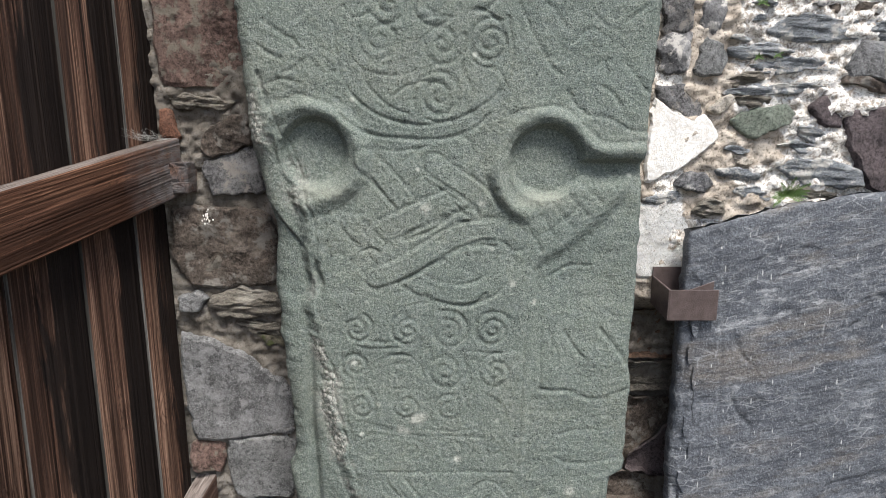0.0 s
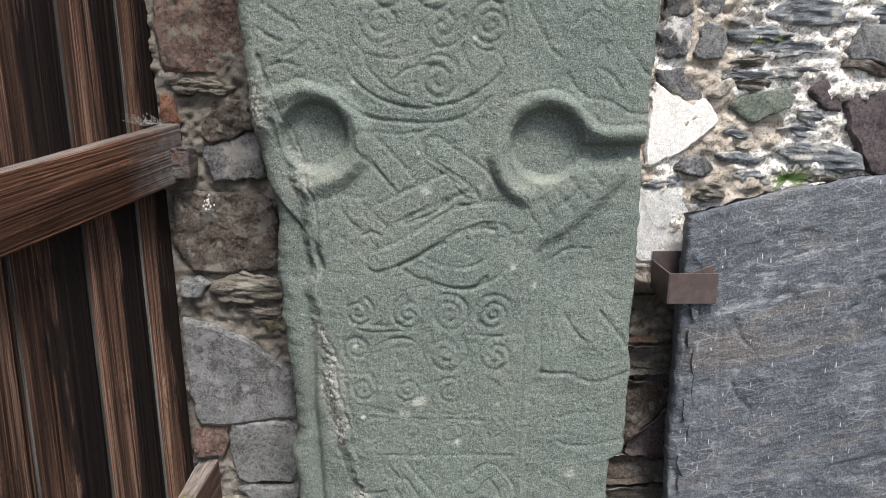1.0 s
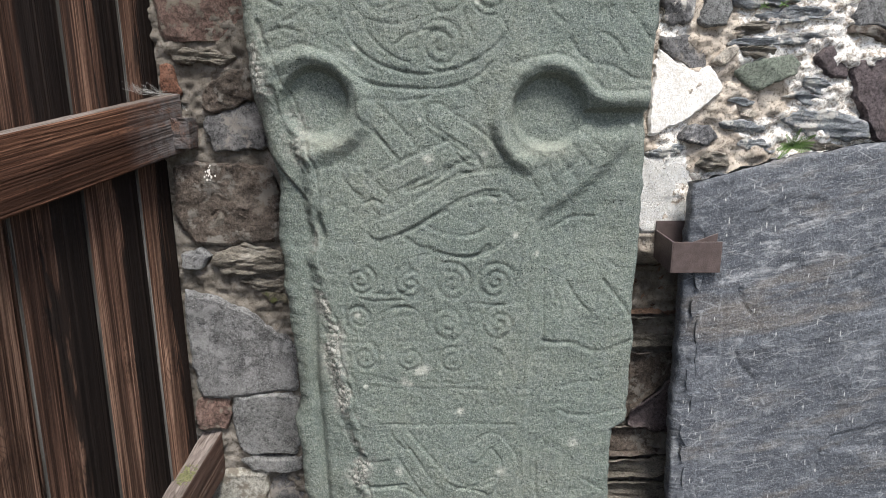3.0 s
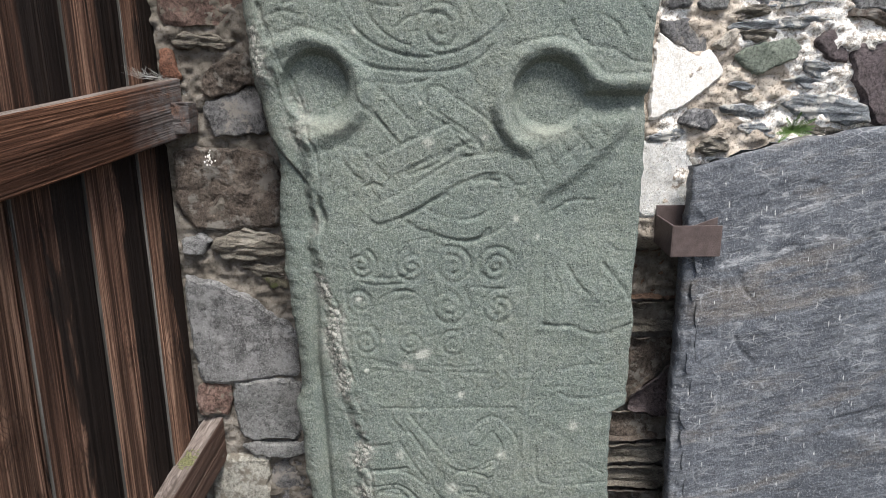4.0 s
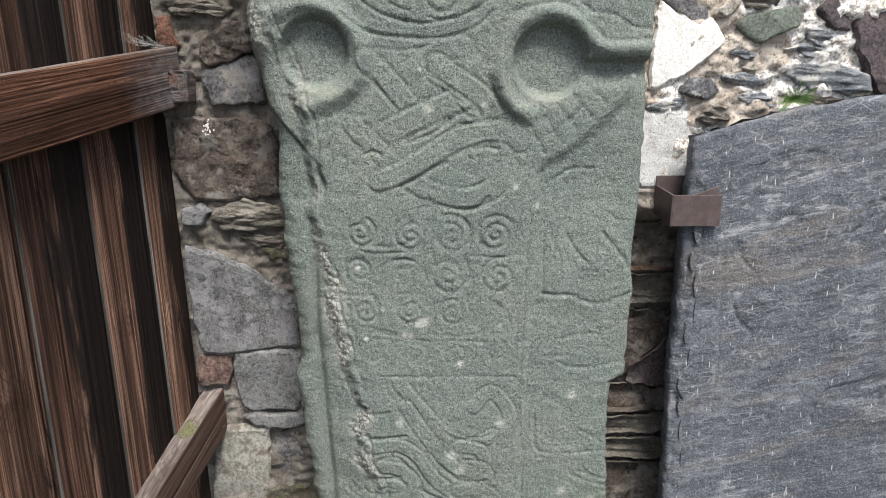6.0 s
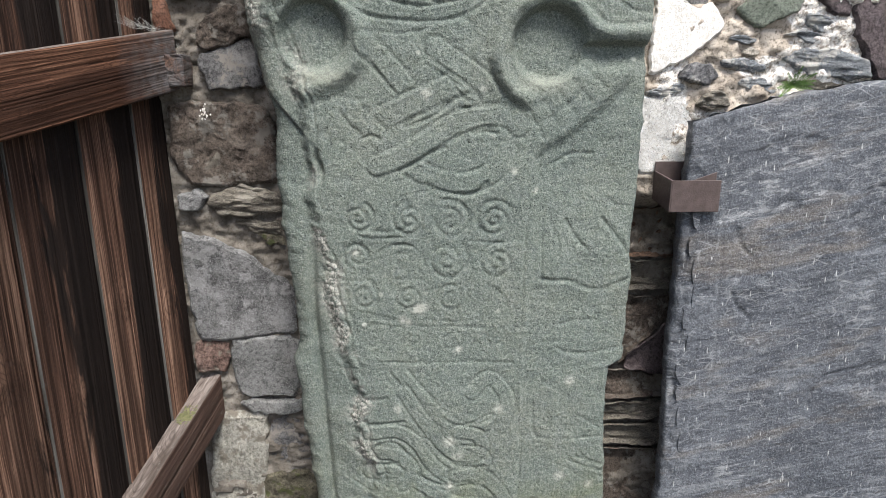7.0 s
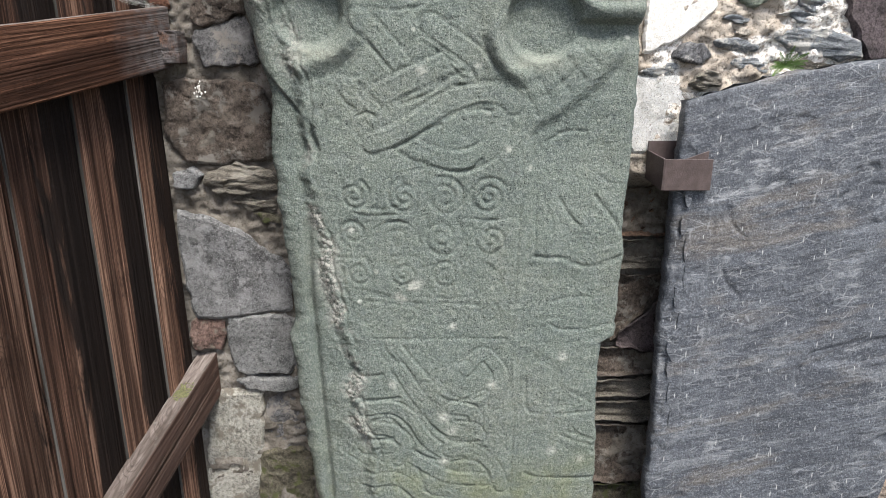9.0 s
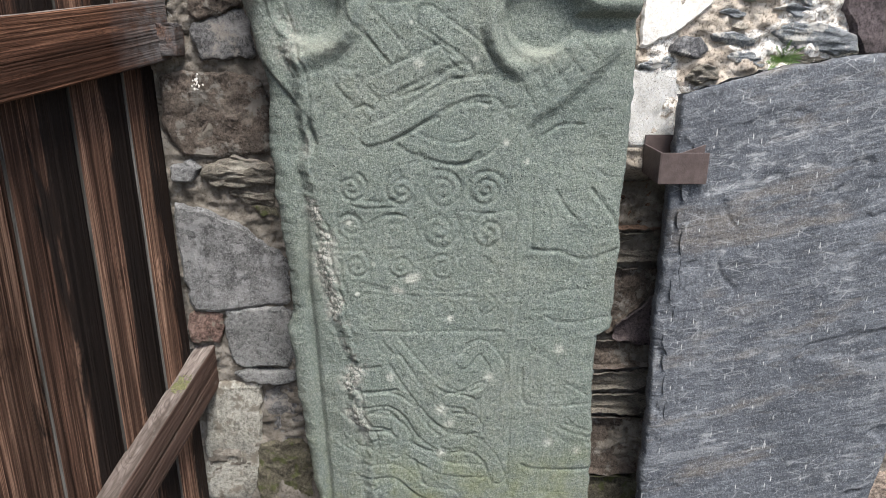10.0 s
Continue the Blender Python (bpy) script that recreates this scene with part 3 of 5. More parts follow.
stone([(0.407, 1.324), (0.466, 1.330), (0.485, 1.322), (0.461, 1.313), (0.407, 1.310)], "slate", 4)
stone([(0.504, 1.294), (0.541, 1.322), (0.570, 1.308), (0.565, 1.291), (0.517, 1.288)], "shale", 5)
stone([(0.791, 1.561), (0.912, 1.543), (0.914, 1.525), (0.835, 1.537), (0.782, 1.549)], "brown", 4)
stone([(0.827, 1.656), (0.898, 1.672), (0.903, 1.627), (0.832, 1.626)], "slate", 4)
stone([(0.736, 1.702), (0.894, 1.701), (0.897, 1.679), (0.780, 1.674)], "brown", 4)
stone([(0.722, 1.343), (0.798, 1.332), (0.793, 1.319), (0.723, 1.325)], "shale", 3)
stone([(0.386, 1.308), (0.484, 1.311), (0.500, 1.267), (0.504, 1.171), (0.393, 1.156)], "roughcast", 2)
stone([(0.385, 1.075), (0.520, 1.080), (0.520, 0.977), (0.390, 0.974)], "rust", -60)
stone([(0.378, 0.961), (0.527, 0.965), (0.525, 0.905), (0.381, 0.896)], "shale", -50)
stone([(0.370, 0.883), (0.532, 0.882), (0.472, 0.815), (0.391, 0.731), (0.368, 0.773)], "brown", -42)
stone([(0.533, 0.867), (0.540, 0.696), (0.396, 0.723)], "purple", -36)
stone([(0.329, 0.713), (0.509, 0.697), (0.513, 0.650), (0.333, 0.642)], "brown", -42)
stone([(0.334, 0.625), (0.508, 0.636), (0.511, 0.594), (0.336, 0.585)], "shale", -47)
stone([(0.337, 0.571), (0.506, 0.577), (0.510, 0.531), (0.339, 0.528)], "shale", -43)
stone([(0.327, 0.513), (0.505, 0.514), (0.511, 0.367), (0.335, 0.364)], "brown", -46)
stone([(0.322, 0.351), (0.512, 0.352), (0.524, 0.213), (0.329, 0.213)], "moss", -46)
stone([(0.956, 0.377), (1.168, 0.407), (1.199, 0.245), (0.963, 0.245)], "pinkst", 6)


def splash():
    """A dried white splash on a stone's face, low and ragged."""
    rng = random.Random(31)
    bm = bmesh.new()
    for _ in range(26):
        x, z = rng.gauss(-0.480, 0.004), rng.gauss(1.281, 0.008)
        m = Matrix.Translation(on_wall(x, z, 0.0165)) @ Matrix.Diagonal((1, 0.5, 1.2, 1))
        bmesh.ops.create_icosphere(bm, subdivisions=1, radius=rng.uniform(0.0008, 0.0024), matrix=m)
    part("lime_splash", bm, STONE["white"], WALL, "dried white splash")


splash()


def shards():
    """Slivers of slate pushed into the limed joints."""
    rng = random.Random(5)
    for _ in range(400):
        x, z = rng.uniform(0.56, 1.02), rng.uniform(1.33, 1.74)
        w, h = rng.uniform(0.022, 0.075), rng.uniform(0.006, 0.013)
        if any(x - w / 2 < t[1] - 0.004 and x + w / 2 > t[0] + 0.004 and z - h < t[3] and z + h > t[2] for t in TAKEN):
            continue
        s = rng.uniform(-0.12, 0.05)
        pts = [(x + a * w / 2, z + b * h / 2 + s * a * w / 2) for a, b in ((-1, -0.3), (-0.2, -1), (0.8, -0.8), (1, 0.2), (0.3, 1), (-0.7, 0.9))]
        stone(pts, rng.choice(["slate", "limed", "slate", "cream"]), rng.uniform(1, 6))
        if len(TAKEN) > 84:
            return


shards()


def fill_wall():
    """Coursed rubble over the rest of the wall, joined."""
    rng = random.Random(11)
    kinds = ["brown", "grey", "shale", "dark", "slate", "pale"]
    soup = {k: ([], []) for k in kinds}
    z = 0.0
    while z < 2.36:
        h = rng.uniform(0.06, 0.13)
        x = -1.78 + rng.uniform(0, 0.1)
        while x < 2.55:
            w = rng.uniform(0.1, 0.26)
            a, b, c, d = x + 0.008, x + w - 0.008, z + 0.006, min(z + h - 0.008, 2.39)
            if d - c > 0.02 and not any(a < t[1] and b > t[0] and c < t[3] and d > t[2] for t in TAKEN):
                pts = [(a, c), ((a + b) / 2, c - 0.004), (b, c + rng.uniform(-0.006, 0.006)), (b - 0.006, d), ((a + b) / 2, d + 0.004), (a + 0.008, d - rng.uniform(0, 0.012))]
                k = rng.choice(kinds)
                me = stone_mesh(pts, k, rng.uniform(2, 12), rng.randrange(9999), 24, 5)
                vs, fs = soup[k]
                base = len(vs)
                vs += [v.co[:] for v in me.vertices]
                fs += [tuple(i + base for i in p.vertices) for p in me.polygons]
                bpy.data.meshes.remove(me)
            x += w
        z += h
    for k, (vs, fs) in soup.items():
        me = bpy.data.meshes.new("rubble_fill")
        me.from_pydata(vs, [], fs)
        tagged(part("rubble_fill", me, STONE[k], WALL), "coursed rubble stones", kind="stuff")


fill_wall()

# ---- carved cross slab ----
LEFT = [(0.430, -0.257), (0.486, -0.272), (0.578, -0.277), (0.667, -0.290), (0.729, -0.295), (0.801, -0.302), (0.843, -0.290), (0.900, -0.293), (0.980, -0.301), (1.068, -0.312), (1.144, -0.318), (1.198, -0.322), (1.251, -0.314), (1.282, -0.315), (1.324, -0.326), (1.375, -0.339), (1.416, -0.351), (1.496, -0.353), (1.555, -0.357), (1.680, -0.369)]
RIGHT = [(0.439, 0.325), (0.548, 0.324), (0.674, 0.318), (0.748, 0.319), (0.798, 0.322), (0.813, 0.347), (0.899, 0.351), (0.977, 0.355), (1.054, 0.350), (1.107, 0.357), (1.182, 0.361), (1.255, 0.363), (1.336, 0.364), (1.417, 0.366), (1.515, 0.371), (1.582, 0.376), (1.676, 0.382)]
CRACK = [(0.0, -0.12), (0.596, -0.136), (0.628, -0.160), (0.690, -0.170), (0.738, -0.157), (0.798, -0.176), (0.845, -0.194), (0.899, -0.200), (0.955, -0.212), (1.010, -0.218), (1.064, -0.230), (1.118, -0.241), (1.182, -0.237), (1.234, -0.246), (1.285, -0.250), (1.336, -0.258), (1.387, -0.272), (1.417, -0.285), (1.46, -0.303), (1.495, -0.315), (1.553, -0.328), (1.7, -0.36), (2.0, -0.39)]


def along(table, v):
    z, u = zip(*table)
    return np.interp(v, z, u)


class Carving:
    def __init__(self):
        self.v = np.concatenate([np.linspace(0.0, 0.39, 24), np.arange(0.4, 1.72, 0.0023), np.linspace(1.725, 1.98, 36)])
        s = np.linspace(0, 1, 330)
        V = np.repeat(self.v[:, None], len(s), 1)
        left = along([(0.0, -0.235)] + LEFT + [(1.98, -0.38)], V) + 0.0035 * fractal(V * 40, V * 0 + 3.3, 12, 4)
        right = along([(0.0, 0.32)] + RIGHT + [(1.98, 0.39)], V) + 0.002 * fractal(V * 45, V * 0 + 7.7, 15, 4)
        self.U, self.V, self.left, self.right = left + (right - left) * s[None, :], V, left, right
        self.cut = np.zeros_like(V)

    def near(self, points):
        """Distance from every grid point to a smooth line."""
        p = [points[0]] + list(points) + [points[-1]]
        curve = []
        for a, b, c, d in zip(p, p[1:], p[2:], p[3:]):
            for q in np.linspace(0, 1, 6, endpoint=False):
                curve.append([0.5 * (2 * b[i] + (c[i] - a[i]) * q + (2 * a[i] - 5 * b[i] + 4 * c[i] - d[i]) * q * q + (3 * b[i] - a[i] - 3 * c[i] + d[i]) * q ** 3) for i in (0, 1)])
        curve.append(points[-1])
        c = np.array(curve)
        return c

    def stroke(self, points, reach, amount, smoothed=True):
        c = self.near(points) if smoothed else np.array(points)
        lo, hi = np.searchsorted(self.v, (c[:, 1].min() - 3 * reach, c[:, 1].max() + 3 * reach))
        U, V = self.U[lo:hi], self.V[lo:hi]
        best = np.full(U.shape, 9.0)
        for (x0, y0), (x1, y1) in zip(c[:-1], c[1:]):
            dx, dy = x1 - x0, y1 - y0
            m = (U > min(x0, x1) - 3 * reach) & (U < max(x0, x1) + 3 * reach) & (V > min(y0, y1) - 3 * reach) & (V < max(y0, y1) + 3 * reach)
            if not m.any():
                continue
            u, v = U[m] - x0, V[m] - y0
            t = np.clip((u * dx + v * dy) / max(dx * dx + dy * dy, 1e-9), 0, 1)
            best[m] = np.minimum(best[m], np.hypot(u - t * dx, v - t * dy))
        self.cut[lo:hi] += amount * np.exp(-(best / reach) ** 2)


CARVE = Carving()


def groove(points, width, depth):
    """A worn cut, width and depth in millimetres, with softly raised shoulders."""
    CARVE.stroke(points, width * 1.1 / 1000, -depth * 1.15 / 1000)
    CARVE.stroke(points, width * 3.0 / 1000, depth * 0.35 / 1000)


def band(points, half, deep=1.0):
    """A flat raised strap, half its width in millimetres, laid over whatever was cut before it."""
    c, half = CARVE.near(points), half / 1000
    best = np.full(CARVE.U.shape, 9.0)
    lo, hi = np.searchsorted(CARVE.v, (c[:, 1].min() - 0.05, c[:, 1].max() + 0.05))
    U, V, near = CARVE.U[lo:hi], CARVE.V[lo:hi], best[lo:hi]
    for (x0, y0), (x1, y1) in zip(c[:-1], c[1:]):
        dx, dy = x1 - x0, y1 - y0
        t = np.clip(((U - x0) * dx + (V - y0) * dy) / max(dx * dx + dy * dy, 1e-9), 0, 1)
        np.minimum(near, np.hypot(U - x0 - t * dx, V - y0 - t * dy), out=near)
    d = near / half
    top = 0.0022 - 0.0006 * np.exp(-((d - 0.42) / 0.16) ** 2)
    worn = 0.6 + 0.4 * smooth(fractal(U * 18, V * 18, 47, 2), -0.4, 0.3)
    strap = -0.0034 + (top + 0.0034) * (1 - smooth(d, 0.7, 1.1))
    worn = worn * deep * 1.05
    strap = strap * worn
    keep = smooth(d, 1.1, 1.45)
    CARVE.cut[lo:hi] = np.where(d < 1.1, strap, -0.0034 * worn * (1 - keep) + CARVE.cut[lo:hi] * keep)


def spiral(u, v, r, way, end, turns, depth):
    """A worn coiled groove whose outer end stands at that angle, in degrees; depth in millimetres."""
    a = np.linspace(0, 2 * math.pi * (turns + 0.25), 60)
    rr = 1.1 * r * (0.12 + 0.88 * a / a[-1])
    at = radians(end) + way * (a - a[-1])
    pts = list(zip(u + rr * np.cos(at), v + rr * np.sin(at)))
    CARVE.stroke(pts, 0.0038, -1.2 * depth / 1000, False)
    CARVE.stroke([(u, v), (u + 0.001, v)], r * 0.95, 0.0018, False)


# interlace below the roundel
band([(-0.085, 1.362), (-0.050, 1.392), (-0.014, 1.415), (0.031, 1.424)], 18.0, 0.40)
band([(-0.140, 1.402), (-0.105, 1.369), (-0.070, 1.328)], 19.0, 0.55)
band([(-0.107, 1.275), (-0.050, 1.302), (0.006, 1.326), (0.032, 1.336)], 21.0, 0.75)
band([(-0.016, 1.395), (0.021, 1.369), (0.062, 1.341), (0.086, 1.308)], 18.0, 0.60)
band([(-0.168, 1.291), (-0.138, 1.260), (-0.097, 1.218), (-0.046, 1.180), (-0.004, 1.162), (0.048, 1.159), (0.089, 1.178), (0.113, 1.213)], 18.0, 0.55)
band([(-0.123, 1.190), (-0.076, 1.207), (-0.030, 1.234), (0.016, 1.261), (0.068, 1.278), (0.114, 1.275), (0.135, 1.259)], 19.0, 0.75)
# wavy straps at the foot of the shaft
band([(-0.093, 0.798), (-0.065, 0.762), (-0.032, 0.723), (0.002, 0.689), (0.048, 0.670), (0.088, 0.688)], 14.0, 0.62)
band([(-0.152, 0.663), (-0.095, 0.667), (-0.055, 0.640), (-0.027, 0.595), (0.020, 0.563), (0.066, 0.573)], 14.0, 0.62)
band([(-0.082, 0.750), (-0.043, 0.689), (-0.003, 0.633), (0.043, 0.611), (0.071, 0.626), (0.065, 0.657), (0.025, 0.666)], 14.0, 0.62)
band([(-0.154, 0.571), (-0.096, 0.579), (-0.039, 0.544), (0.020, 0.511), (0.091, 0.504)], 14.0, 0.62)
band([(-0.130, 0.621), (-0.096, 0.615), (-0.067, 0.583), (-0.085, 0.551)], 14.0, 0.62)
band([(0.053, 0.749), (0.086, 0.779), (0.121, 0.737), (0.111, 0.676)], 14.0, 0.62)
band([(-0.156, 0.500), (-0.086, 0.505), (-0.027, 0.459), (0.032, 0.445)], 14.0, 0.62)
band([(0.020, 0.569), (0.072, 0.569), (0.108, 0.536), (0.126, 0.490)], 14.0, 0.62)
# roundel
groove([(-0.192, 1.639), (-0.187, 1.591), (-0.178, 1.548), (-0.158, 1.515), (-0.134, 1.493), (-0.104, 1.477), (-0.072, 1.468), (-0.034, 1.464), (0.006, 1.469), (0.036, 1.479), (0.066, 1.495), (0.094, 1.517), (0.115, 1.544), (0.122, 1.591), (0.114, 1.648)], 3.4, 3.2)
groove([(-0.143, 1.555), (-0.133, 1.534), (-0.115, 1.513), (-0.092, 1.495), (-0.062, 1.484)], 3.2, 2.6)
groove([(-0.182, 1.481), (-0.154, 1.460), (-0.129, 1.448), (-0.084, 1.442), (-0.034, 1.439), (0.011, 1.443), (0.046, 1.454), (0.068, 1.468), (0.082, 1.483)], 3.6, 3.4)
groove([(-0.130, 1.424), (-0.085, 1.419), (-0.039, 1.424)], 3.0, 1.6)
spiral(-0.110, 1.610, 0.036, -1, 150, 1.7, 2.6)
spiral(-0.002, 1.605, 0.038, 1, 20, 1.6, 2.6)
spiral(0.083, 1.607, 0.037, -1, 60, 1.8, 2.6)
spiral(-0.008, 1.515, 0.042, 1, 190, 1.9, 2.6)
spiral(-0.094, 1.669, 0.032, -1, 200, 1.4, 2.6)
spiral(-0.019, 1.671, 0.038, 1, 340, 1.4, 2.6)
spiral(0.064, 1.695, 0.034, -1, 250, 1.5, 2.6)
groove([(-0.159, 1.620), (-0.164, 1.591), (-0.152, 1.570), (-0.128, 1.555), (-0.093, 1.550), (-0.058, 1.555), (-0.024, 1.565), (0.006, 1.570)], 3.0, 2.6)
groove([(-0.132, 1.575), (-0.105, 1.567), (-0.075, 1.574), (-0.045, 1.584)], 3.0, 2.6)
groove([(-0.084, 1.517), (-0.064, 1.531), (-0.036, 1.538), (-0.009, 1.541)], 3.0, 2.6)
groove([(-0.038, 1.646), (-0.009, 1.650), (0.021, 1.648)], 3.0, 2.6)
groove([(0.061, 1.663), (0.086, 1.650), (0.107, 1.625), (0.114, 1.590)], 3.0, 2.6)
groove([(0.051, 1.577), (0.070, 1.563), (0.089, 1.563)], 3.0, 2.6)
groove([(0.030, 1.574), (0.041, 1.548), (0.052, 1.527)], 3.0, 2.6)
groove([(0.099, 1.559), (0.115, 1.528)], 3.0, 2.6)
groove([(-0.029, 1.474), (-0.009, 1.470), (0.016, 1.474)], 3.0, 2.6)
groove([(-0.175, 1.667), (-0.156, 1.648), (-0.131, 1.654)], 3.0, 2.6)
# worn knots either side of the roundel
groove([(-0.327, 1.603), (-0.305, 1.587), (-0.283, 1.579)], 4.0, 2.6)
groove([(-0.259, 1.643), (-0.232, 1.665)], 4.0, 2.6)
groove([(-0.265, 1.616), (-0.252, 1.598)], 4.0, 2.6)
groove([(-0.231, 1.578), (-0.214, 1.558), (-0.190, 1.555)], 4.0, 2.6)
groove([(-0.312, 1.643), (-0.289, 1.625), (-0.265, 1.610)], 4.0, 2.6)
groove([(-0.281, 1.553), (-0.259, 1.563), (-0.235, 1.582)], 4.0, 2.6)
groove([(-0.235, 1.618), (-0.209, 1.596), (-0.191, 1.584)], 4.0, 2.6)
groove([(-0.312, 1.534), (-0.282, 1.544), (-0.252, 1.536)], 4.0, 2.6)
groove([(0.133, 1.671), (0.147, 1.643), (0.158, 1.618), (0.175, 1.591), (0.189, 1.566), (0.206, 1.552)], 3.8, 3.2)
groove([(0.182, 1.671), (0.200, 1.653), (0.212, 1.633)], 3.8, 3.2)
groove([(0.227, 1.605), (0.242, 1.620), (0.261, 1.628), (0.283, 1.614)], 3.8, 3.2)
groove([(0.259, 1.552), (0.268, 1.568), (0.290, 1.577)], 3.8, 3.2)
groove([(0.317, 1.572), (0.338, 1.552), (0.354, 1.529), (0.366, 1.519)], 3.8, 3.2)
groove([(0.319, 1.639), (0.338, 1.653), (0.357, 1.667)], 3.8, 3.2)
groove([(0.266, 1.481), (0.294, 1.476), (0.311, 1.467), (0.329, 1.457), (0.367, 1.451)], 3.8, 3.2)
groove([(0.220, 1.524), (0.235, 1.500), (0.258, 1.480)], 3.8, 3.2)
groove([(0.260, 1.657), (0.285, 1.634), (0.310, 1.625)], 3.8, 3.2)
groove([(0.274, 1.534), (0.299, 1.519), (0.315, 1.495)], 3.8, 3.2)
# rolls, straps and the loop
groove([(-0.305, 1.504), (-0.283, 1.507), (-0.257, 1.517), (-0.231, 1.510), (-0.205, 1.503), (-0.187, 1.488), (-0.172, 1.470)], 4.0, 3.0)
groove([(-0.219, 1.305), (-0.188, 1.313), (-0.165, 1.335)], 4.5, 2.4)
groove([(0.121, 1.480), (0.141, 1.489), (0.168, 1.495), (0.205, 1.497), (0.226, 1.485), (0.246, 1.466), (0.267, 1.450), (0.283, 1.435), (0.320, 1.433), (0.368, 1.436)], 4.0, 3.4)
groove([(0.079, 1.369), (0.087, 1.346), (0.103, 1.321), (0.124, 1.301), (0.146, 1.286)], 5.0, 3.0)
groove([(-0.071, 1.259), (-0.049, 1.266), (-0.023, 1.276), (0.013, 1.301)], 3.6, 3.4)
groove([(-0.082, 1.181), (-0.051, 1.196), (-0.023, 1.213), (0.002, 1.222)], 3.6, 3.4)
groove([(-0.032, 1.366), (-0.009, 1.353), (0.029, 1.330)], 3.6, 3.2)
groove([(-0.031, 1.156), (-0.004, 1.145), (0.029, 1.138), (0.058, 1.141), (0.077, 1.159)], 3.6, 3.6)
groove([(0.053, 1.246), (0.070, 1.250), (0.095, 1.248)], 3.6, 3.6)
groove([(-0.148, 1.238), (-0.130, 1.244), (-0.116, 1.236)], 3.6, 4.0)
groove([(-0.135, 1.379), (-0.115, 1.352), (-0.087, 1.320)], 3.4, 2.8)
groove([(0.016, 1.330), (0.037, 1.308), (0.047, 1.303)], 3.2, 2.6)
groove([(0.023, 1.292), (0.053, 1.292), (0.088, 1.294)], 3.0, 2.2)
groove([(-0.079, 1.133), (-0.033, 1.145)], 3.2, 2.4)
groove([(-0.189, 1.234), (-0.164, 1.219), (-0.139, 1.192)], 3.2, 2.0)
groove([(-0.188, 1.285), (-0.176, 1.301), (-0.147, 1.308)], 3.4, 2.4)
# scroll rows on the shaft
spiral(-0.159, 1.095, 0.027, 1, 60, 1.6, 2.6)
spiral(-0.065, 1.092, 0.031, -1, 100, 1.8, 2.6)
spiral(0.010, 1.090, 0.036, 1, 110, 1.8, 2.6)
spiral(0.092, 1.091, 0.034, -1, 30, 1.8, 2.6)
spiral(-0.163, 1.023, 0.025, 1, 250, 1.6, 2.6)
spiral(-0.082, 1.016, 0.027, -1, 70, 1.3, 2.0)
spiral(0.004, 1.016, 0.036, 1, 40, 1.8, 2.6)
spiral(0.099, 1.010, 0.033, -1, 80, 1.7, 2.6)
spiral(-0.153, 0.946, 0.024, 1, 60, 1.5, 2.6)
spiral(-0.068, 0.944, 0.026, -1, 90, 1.7, 2.6)
spiral(0.012, 0.946, 0.030, 1, 40, 1.7, 2.6)
spiral(-0.139, 0.863, 0.022, -1, 80, 1.5, 1.8)
spiral(-0.058, 0.854, 0.022, 1, 60, 1.3, 1.6)
spiral(0.017, 0.860, 0.024, -1, 80, 1.5, 1.8)
spiral(0.095, 0.865, 0.020, 1, 60, 1.3, 1.6)
groove([(-0.164, 1.064), (-0.141, 1.057), (-0.099, 1.057), (-0.059, 1.060), (-0.038, 1.075)], 2.8, 2.2)
groove([(-0.135, 1.071), (-0.099, 1.069), (-0.072, 1.075)], 2.8, 2.2)
groove([(-0.122, 1.031), (-0.099, 1.043), (-0.067, 1.043), (-0.046, 1.028), (-0.037, 1.008)], 2.8, 2.2)
groove([(-0.195, 0.977), (-0.164, 0.975), (-0.137, 0.975)], 2.8, 2.2)
groove([(-0.023, 0.990), (0.006, 0.977), (0.025, 0.984)], 2.8, 2.2)
groove([(-0.100, 0.979), (-0.041, 0.977)], 2.8, 2.2)
groove([(0.077, 0.968), (0.102, 0.955), (0.119, 0.927), (0.124, 0.903)], 2.8, 2.2)
groove([(-0.163, 0.914), (-0.131, 0.909), (-0.077, 0.894)], 2.8, 2.2)
groove([(-0.154, 0.892), (-0.101, 0.886), (-0.053, 0.877)], 2.8, 2.2)
groove([(-0.031, 0.899), (0.017, 0.894), (0.071, 0.901)], 2.8, 2.2)
groove([(-0.129, 0.813), (-0.048, 0.811), (0.017, 0.813), (0.131, 0.811)], 2.8, 2.2)
groove([(0.048, 1.051), (0.101, 1.047), (0.138, 1.054)], 2.8, 2.2)
groove([(0.061, 1.118), (0.057, 1.086), (0.067, 1.067)], 2.8, 2.2)
groove([(0.038, 1.032), (0.051, 1.010), (0.047, 0.977)], 2.8, 2.2)
groove([(0.151, 1.182), (0.155, 1.118), (0.150, 1.032), (0.147, 0.944), (0.143, 0.820)], 3.0, 2.2)
groove([(-0.180, 1.118), (-0.189, 1.032), (-0.184, 0.933), (-0.156, 0.820)], 4.0, 1.8)
# side panel
groove([(0.177, 1.205), (0.176, 1.176), (0.182, 1.139), (0.182, 1.054), (0.182, 0.977)], 3.6, 2.4)
groove([(0.198, 1.190), (0.231, 1.209), (0.270, 1.210)], 3.4, 3.0)
groove([(0.226, 1.088), (0.240, 1.064), (0.254, 1.045), (0.271, 1.031)], 3.8, 4.4)
groove([(0.293, 1.092), (0.311, 1.070), (0.333, 1.043), (0.343, 1.025)], 3.8, 3.8)
